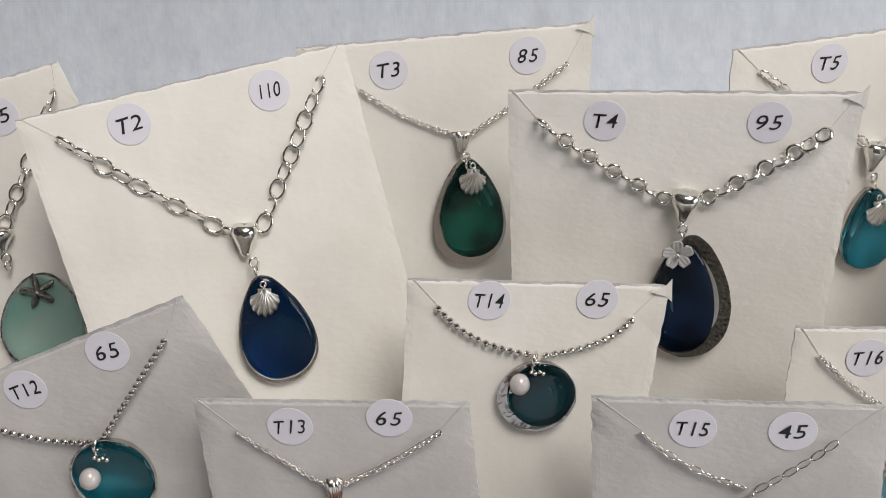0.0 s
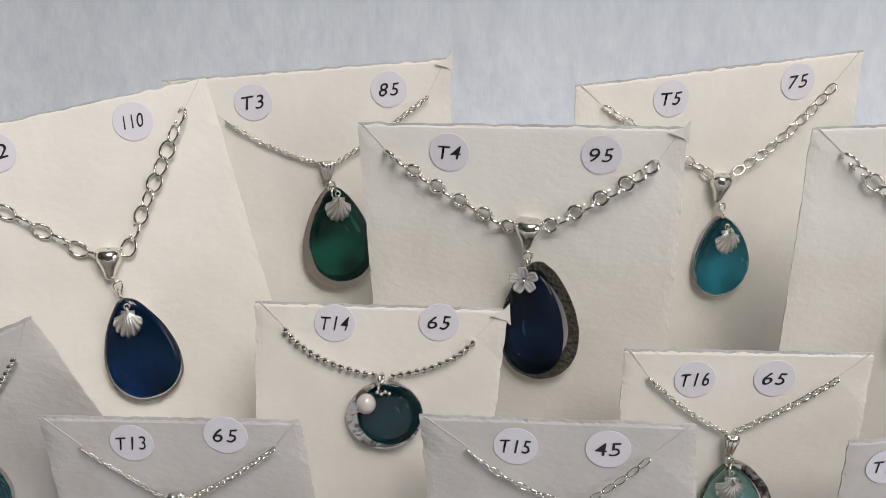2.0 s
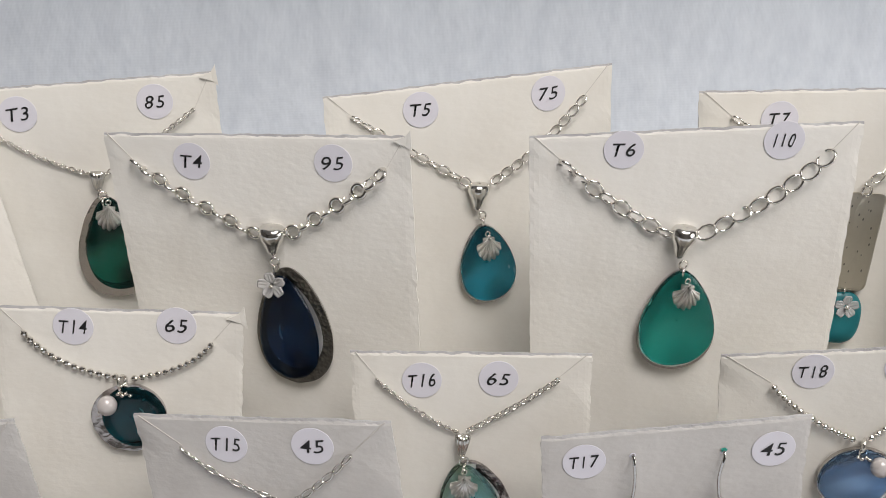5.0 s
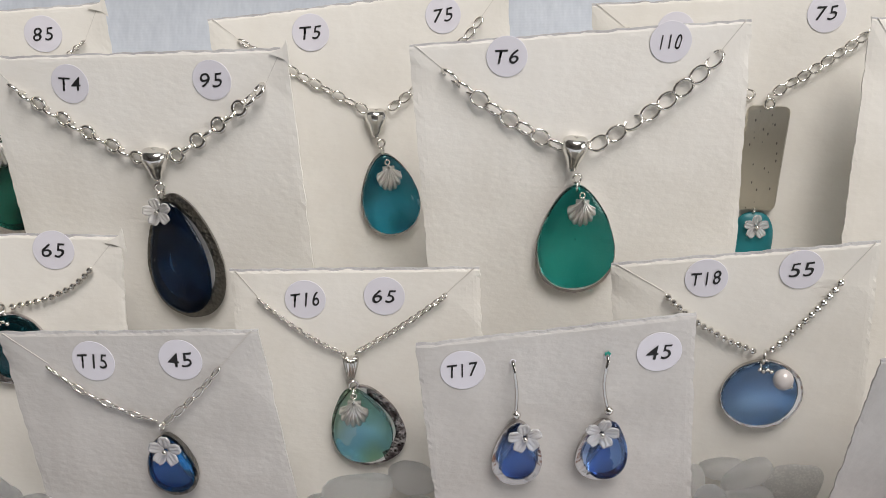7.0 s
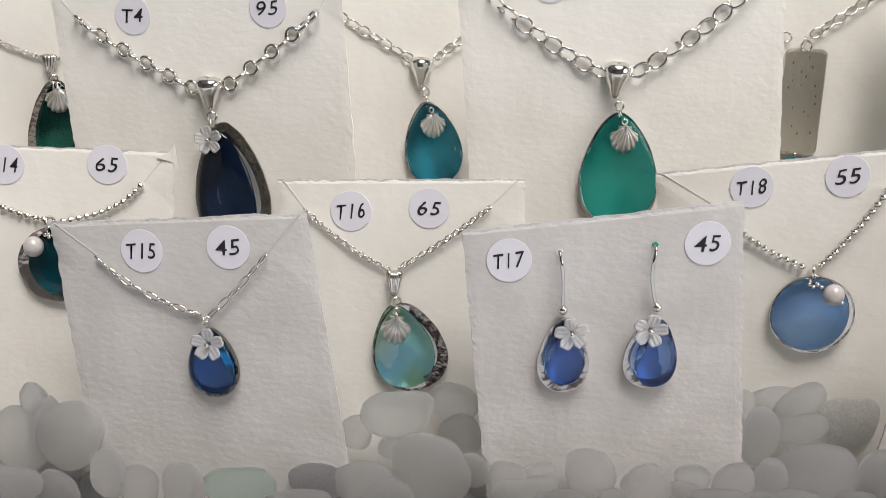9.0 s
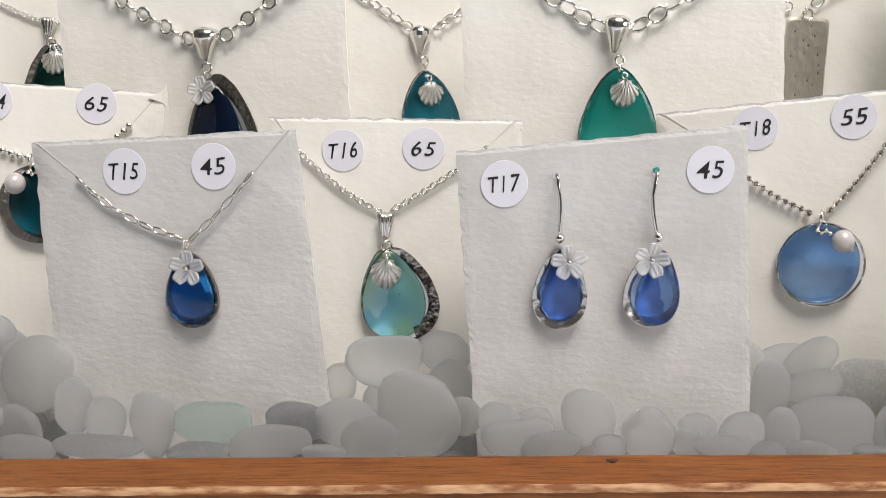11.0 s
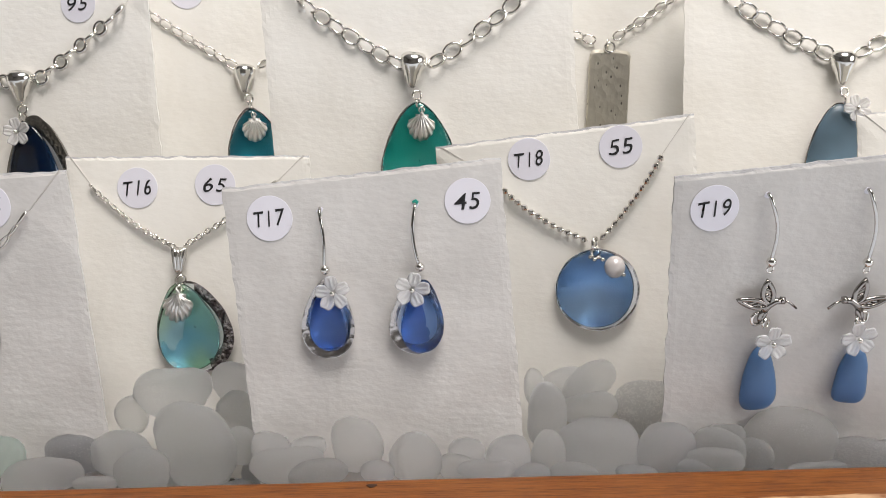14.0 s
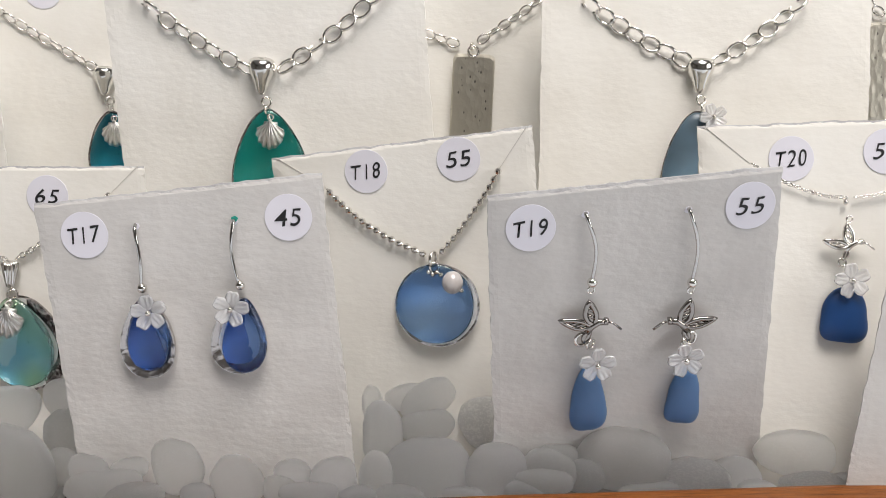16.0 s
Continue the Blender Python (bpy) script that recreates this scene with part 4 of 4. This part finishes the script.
bail(n, SPEC_13, 6, 4.6)

display_card(SPEC_14, PAPER, "small cream paper card standing behind others, torn corner", SMALL, 0.32)
n = necklace(SPEC_14, "bead", "silver ball-chain necklace with round dark teal glass disc and pearl")
set_stone(n, SPEC_14["pend"], glass("dark_teal_glass", (0.012, 0.22, 0.28), 0.05, 0.95), (1.5, 0.5, 0.84, 0.9), 0.0, 14.4, 3.0)
pearl_drop(n, SPEC_14)

display_card(SPEC_15, PAPER_ROUGH_SHADED, "small grey-white textured paper card among the glass pebbles", SMALL)
n = necklace(SPEC_15, "long", "silver long-link necklace with small blue glass drop and white flower bead")
ring_at(n, *SPEC_15["loop"][0], 2.2, 75, 0.9)
set_stone(n, SPEC_15["pend"], glass("cobalt_glass", (0.03, 0.26, 0.66), 0.06, 0.92), (-0.3, 0.2, 0.90, 0.93), 0.28, 15.5, 3.2, DARK_SILVER)
flower(n, *SPEC_15["charm"][0], 4.4, 0)

display_card(SPEC_16, PAPER, "small cream paper card standing behind two others", SMALL)
n = necklace(SPEC_16, "fine", "fine silver rolo necklace with streaked aqua glass and shell charm")
bail(n, SPEC_16, 6, 4.4)
set_stone(n, SPEC_16["pend"], glass("streaked_aqua_glass", (0.48, 0.84, 1.0), 0.1, 0.95, (0.62, 0.86, 0.58)), (-2.3, 0.2, 0.84, 0.95), 0.28, 16.6, plate=MOTTLED)
shell(n, *SPEC_16["charm"][0], 4.8, -4)

EARRINGS = "earrings on cards"


def earring(spec, hook, pend, charm, i, label):
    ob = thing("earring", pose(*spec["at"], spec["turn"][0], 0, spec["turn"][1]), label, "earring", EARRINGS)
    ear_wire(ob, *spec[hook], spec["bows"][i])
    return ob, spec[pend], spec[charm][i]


display_card(SPEC_17, PAPER_ROUGH_SHADED, "small grey-white textured paper card holding two earrings", SMALL)
BLUE_SET = glass("blue_set_glass", (0.20, 0.38, 0.78), 0.14, 0.95, (0.10, 0.19, 0.50))
for i, (hook, pend) in enumerate((("hookA", "pendA"), ("hookB", "pendB"))):
    ob, shape, c = earring(SPEC_17, hook, pend, "charm", i, "silver earring with blue glass teardrop and white flower bead")
    set_stone(ob, shape, BLUE_SET, ((0.2, 0.5, 0.74, 0.86) if i == 0 else (1.5, 0.0, 0.78, 0.97)), 0.3, 17.1 + i, 3.6)
    flower(ob, *c, 4.8, 8 - 20 * i)

display_card(SPEC_18, PAPER, "small cream paper card between two earring cards", SMALL)
n = necklace(SPEC_18, "bead", "silver ball-chain necklace with round pale blue glass disc and pearl")
set_stone(n, SPEC_18["pend"], glass("sky_blue_glass", (0.54, 0.74, 0.97), 0.1, 0.95, (0.38, 0.60, 0.92)), (-0.7, 0.3, 0.93, 0.95), 0.0, 18.2, 3.2)
pearl_drop(n, SPEC_18)

display_card(SPEC_19, PAPER_ROUGH_SHADED, "small grey-white paper card with bird earrings", SMALL)
FROST_BLUE = glass("frosted_blue_glass", (0.16, 0.32, 0.60), 0.42, 0.55, (0.12, 0.27, 0.54))
for i, (hook, pend) in enumerate((("hookA", "pendA"), ("hookB", "pendB"))):
    ob, shape, c = earring(SPEC_19, hook, pend, "charm", i, "silver earring with bird charm, white flower bead and frosted blue glass")
    bu, bv = SPEC_19["bird"][i]
    put(ob, "bird_charm", BIRD_MIRROR if i else BIRD, bu, bv, 2.4, 0, 1.1, "openwork silver bird charm")
    hu, hv = SPEC_19[hook][1]
    ring_at(ob, hu, hv - 2.0, 2.4, 15, 0.8)
    ring_at(ob, bu + (-2.2 if i == 0 else 2.2), bv - 5.0, 2.6, 15, 1.5)
    ring_at(ob, bu + (0.2 if i == 0 else 0.8), bv - 6.2, 3.0, 40, 1.2)
    free_stone(ob, shape, FROST_BLUE, 0.36, 19.3 + i)
    flower(ob, *c, 4.8, 14 * i)

display_card(SPEC_20, PAPER, "small cream paper card behind two earring cards", SMALL)
n = necklace(SPEC_20, "tiny", "very fine silver necklace with bird charm, flower bead and cobalt glass")
bu, bv = SPEC_20["bird"][0]
ring_at(n, bu, bv + 6.6, 2.4, 15, 0.8)
put(n, "bird_charm", BIRD_BRIGHT, bu, bv, 2.4, 0, 0.95, "openwork silver bird charm")
ring_at(n, bu - 1.6, bv - 5.4, 2.4, 15, 1.0)
free_stone(n, SPEC_20["pend"], glass("cobalt_frosted_glass", (0.02, 0.10, 0.34), 0.40, 0.45), 0.22, 20.3)
flower(n, *SPEC_20["charm"][0], 4.6, 10)
for k in (1, 4):
    put(n, "silver_bead", TINY_BALL, SPEC_20["chL"][1][0] + 3 * k, SPEC_20["chL"][1][1] - 0.9 * k, 1.4, 0, 0.8)

display_card(SPEC_21, PAPER_ROUGH_SHADED, "small off-white paper card at the end of the front row", SMALL)

# ---- small marks and scraps ----
TEAL_FLECK = material("teal_fleck", (0.02, 0.30, 0.24), 0.5)
fleck = thing("paint_fleck", pose(*SPEC_17["at"], SPEC_17["turn"][0], 0, SPEC_17["turn"][1]), "tiny teal fleck on the earring card beside a wire", "fleck")
part("fleck", slab_bm([(1.0, 0.3), (0.2, 1.0), (-0.9, 0.5), (-0.6, -0.5), (0.4, -0.7)], 0, 0.3), TEAL_FLECK, fleck, smooth=False).matrix_basis = Matrix.Translation(at2(SPEC_17["hookB"][0][0], SPEC_17["hookB"][0][1] + 0.7, 0.1))
scrap = thing("wire_scrap", pose(0.300, 0.1635, 0.0375, 0, 0, 10), "small curled dark wire end among the pebbles", "wire")
part("wire_loop", tube([at2(1.6 * math.cos(a), 1.6 * math.sin(a) - 0.4 * a, 0.3 * a) for a in [0.35 * i for i in range(18)]], 0.22 * MM, 6), DARK_SILVER, scrap)

# ---- sea glass pebbles ----
PEBBLES = []
for k in range(8):
    bm = bmesh.new()
    bmesh.ops.create_icosphere(bm, subdivisions=3, radius=1.0)
    for v in bm.verts:
        c = v.co.copy()
        f = 1 + 0.20 * noise.noise(c * 0.8 + Vector((k * 7.1, 0, 0))) + 0.04 * noise.noise(c * 2.2 + Vector((0, k * 3.3, 0)))
        p = 2.3
        q = (abs(c.x) ** p + abs(c.y) ** p + abs(c.z) ** p) ** (-1 / p)
        v.co = c * q * f
    PEBBLES.append(mesh_of("sea_glass_pebble", bm, SEA_GLASS))
GREEN_PEBBLE = PEBBLES[3].copy()
GREEN_PEBBLE.materials[0] = SEA_GLASS_GREEN
PEBBLE_LABEL = "smooth frosted white sea glass pebble lying in the tray"
made = 0


def pebble(x, y, z, rx, ry, rz, turn, lean=0.0, yaw=0.0, mesh=None):
    global made
    made += 1
    ob = new("sea_glass_pebble", mesh or PEBBLES[made % 8])
    ob.matrix_world = pose(x * MM, y * MM, z * MM, lean, 0, yaw) @ pose(0, 0, 0, 0, turn, 0) @ Matrix.Diagonal((1.07 * rx * MM, ry * MM, 1.07 * rz * MM, 1))
    tagged(ob, PEBBLE_LABEL if mesh is None else "pale green frosted sea glass pebble lying in the tray", "sea glass", "sea glass pebbles")
    return ob


def sea_glass(x, y, z, rx, rz, turn):
    """A pebble that stands on edge, seen flat."""
    pebble(x, y, z, rx, 0.36 * min(rx, rz) + 1.2, rz, -turn, random.uniform(-14, 4), random.uniform(-12, 12), GREEN_PEBBLE if (made == 4) else None)


sea_glass(56.5, 150.3, 40.8, 5.5, 7.4, 0)
sea_glass(65.3, 149.0, 37.8, 5.8, 5.4, 0)
sea_glass(66.2, 142.1, 33.2, 11.4, 3.2, 0)
sea_glass(79.6, 146.2, 37.9, 5.7, 9.0, 0)
sea_glass(94.7, 149.4, 37.6, 10.4, 5.8, 8)
sea_glass(92.0, 143.2, 31.9, 7.2, 2.7, 0)
sea_glass(110.6, 145.7, 33.8, 9.5, 4.7, 5)
sea_glass(116.0, 154.1, 36.0, 8.2, 5.3, 0)
sea_glass(130.3, 152.3, 37.3, 8.9, 6.6, 0)
sea_glass(136.9, 148.8, 34.2, 7.3, 5.8, 0)
sea_glass(125.1, 145.9, 31.6, 5.7, 2.1, 0)
sea_glass(137.7, 174.9, 45.4, 10.5, 7.4, 0)
sea_glass(124.8, 175.9, 38.1, 4.7, 5.9, 0)
sea_glass(135.7, 172.7, 34.9, 3.5, 3.9, 0)
sea_glass(148.8, 158.8, 37.0, 9.5, 12.3, 20)
sea_glass(154.6, 181.3, 46.4, 7.3, 6.0, 0)
sea_glass(157.3, 172.5, 40.2, 6.2, 7.1, 0)
sea_glass(161.0, 160.8, 35.9, 4.8, 5.2, 0)
sea_glass(171.4, 154.7, 37.5, 5.4, 5.6, 0)
sea_glass(175.9, 152.0, 34.3, 9.3, 5.2, 0)
sea_glass(181.0, 159.5, 36.6, 4.7, 2.7, 0)
sea_glass(184.9, 149.8, 33.6, 7.3, 3.8, 8)
sea_glass(194.8, 156.6, 39.0, 6.2, 7.2, 20)
sea_glass(200.6, 153.0, 32.4, 4.3, 3.1, 0)
sea_glass(211.1, 154.9, 35.7, 6.6, 7.6, 15)
sea_glass(225.1, 160.1, 35.0, 4.9, 3.8, 0)
sea_glass(222.4, 155.8, 32.5, 4.7, 3.9, 0)
sea_glass(230.5, 153.5, 32.8, 7.3, 3.2, 0)
sea_glass(237.0, 159.0, 34.5, 5.9, 6.1, 0)
sea_glass(247.9, 160.9, 33.9, 4.3, 7.2, 0)
sea_glass(248.3, 175.9, 39.5, 5.1, 9.1, 0)
sea_glass(244.9, 181.7, 45.6, 2.9, 5.2, 0)
sea_glass(255.6, 186.5, 45.7, 7.3, 4.1, 10)
sea_glass(261.1, 182.0, 46.9, 8.2, 5.2, 35)
sea_glass(260.9, 179.0, 40.3, 8.3, 4.7, 18)
sea_glass(279.7, 189.5, 36.2, 9.1, 8.7, 0)
sea_glass(262.7, 164.1, 34.5, 11.3, 9.1, 0)
sea_glass(280.7, 162.6, 35.5, 7.7, 7.2, 0)
sea_glass(295.1, 163.8, 34.8, 6.7, 6.0, 0)
sea_glass(287.7, 159.2, 31.3, 5.4, 2.6, 0)
sea_glass(243.4, 156.5, 31.2, 4.7, 2.3, 0)
sea_glass(254.8, 156.5, 31.2, 6.2, 2.6, 0)
sea_glass(272.1, 157.9, 30.5, 5.4, 2.2, 0)
sea_glass(297.7, 166.0, 34.9, 5.6, 6.1, 0)
sea_glass(294.1, 159.7, 33.8, 7.7, 3.4, 0)
sea_glass(315.5, 166.4, 37.1, 11.7, 8.7, 0)
sea_glass(305.2, 163.6, 33.4, 4.8, 4.7, 0)
sea_glass(334.9, 165.0, 32.3, 9.3, 5.8, 0)
sea_glass(348.0, 170.1, 30.2, 7.1, 5.7, 0)
sea_glass(322.9, 162.0, 30.4, 8.5, 2.0, 0)
sea_glass(371.5, 198.0, 45.7, 8.6, 6.4, 0)
sea_glass(370.2, 191.9, 38.9, 8.1, 6.3, 0)
sea_glass(365.1, 171.5, 36.7, 10.3, 6.8, 0)
sea_glass(375.3, 184.3, 37.6, 3.8, 3.6, 0)
sea_glass(381.0, 186.8, 37.1, 5.2, 5.5, 0)
sea_glass(387.3, 172.3, 34.3, 6.0, 7.3, 0)
sea_glass(368.9, 166.8, 29.6, 8.6, 3.9, 0)
sea_glass(352.7, 164.5, 29.0, 5.1, 2.8, 0)
sea_glass(364.2, 187.4, 34.0, 4.2, 5.0, 0)
sea_glass(379.9, 170.7, 27.4, 4.8, 3.5, 0)
sea_glass(40.0, 165.1, 43.0, 9.0, 11.4, -30)
sea_glass(31.0, 168.3, 43.0, 4.9, 10.5, 0)
sea_glass(39.0, 153.0, 31.0, 5.9, 7.1, 0)
sea_glass(45.0, 143.6, 31.0, 8.0, 3.4, 0)
sea_glass(28.0, 170.1, 50.0, 4.9, 8.0, 5)
sea_glass(22.0, 167.6, 40.0, 8.5, 9.8, 0)
sea_glass(28.0, 150.1, 37.0, 8.8, 5.0, 0)
RAIL_SLOPE = math.tan(radians(TRAY_TURN))


def clear_of_cards(x, y, z, r):
    """Moves a pebble in front of a card that it would cut."""
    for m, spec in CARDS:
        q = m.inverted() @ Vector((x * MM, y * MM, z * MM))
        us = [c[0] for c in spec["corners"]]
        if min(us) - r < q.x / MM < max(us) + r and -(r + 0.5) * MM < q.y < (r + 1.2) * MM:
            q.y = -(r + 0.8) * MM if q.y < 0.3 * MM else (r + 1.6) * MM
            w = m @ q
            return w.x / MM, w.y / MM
    return x, y


rnd = random.Random(11)
heap = bmesh.new()
singles = 0
for layer, (step, zc) in enumerate(((16, 13), (17, 20), (19, 27))):
    for gy in range(9):
        for gx in range(int(700 / step)):
            x = -245 + gx * step + rnd.uniform(-4, 4)
            y = 148 + (x - 200) * RAIL_SLOPE + 9 + gy * step + rnd.uniform(-4, 4)
            back = gy * step
            r, flat = rnd.uniform(6.0, 9.5), rnd.uniform(3.6, 5.2)
            turns = rnd.uniform(-40, 40), rnd.uniform(-25, 25), rnd.uniform(-30, 30)
            if back > 120 or x > 475 or layer == 2 and (back < 30 and 20 < x < 420 or back > 90) or layer == 1 and back < 14 and 20 < x < 420:
                continue
            moved = clear_of_cards(x, y, zc, 5.0)
            if layer == 2 and moved != (x, y):
                continue
            x, y = moved
            if y < 148 + (x - 200) * RAIL_SLOPE + 6:
                continue
            size = (r, flat if back < 60 else r * 0.8, r * 0.85 if back < 60 else flat)
            if layer and back < 80 and x > 15 and singles < 220:
                singles += 1
                pebble(x, y, zc, *size, *turns)
            else:
                m = pose(x * MM, y * MM, zc * MM, turns[1], 0, turns[2]) @ pose(0, 0, 0, 0, turns[0], 0) @ Matrix.Diagonal((size[0] * MM, size[1] * MM, size[2] * MM, 1))
                n0 = len(heap.verts)
                heap.from_mesh(PEBBLES[gx % 8])
                heap.verts.ensure_lookup_table()
                bmesh.ops.transform(heap, matrix=m, verts=heap.verts[n0:])
tagged(new("sea_glass_heap", mesh_of("sea_glass_heap", heap, SEA_GLASS)), "heap of frosted white sea glass filling the tray bottom", "sea glass", kind="stuff")
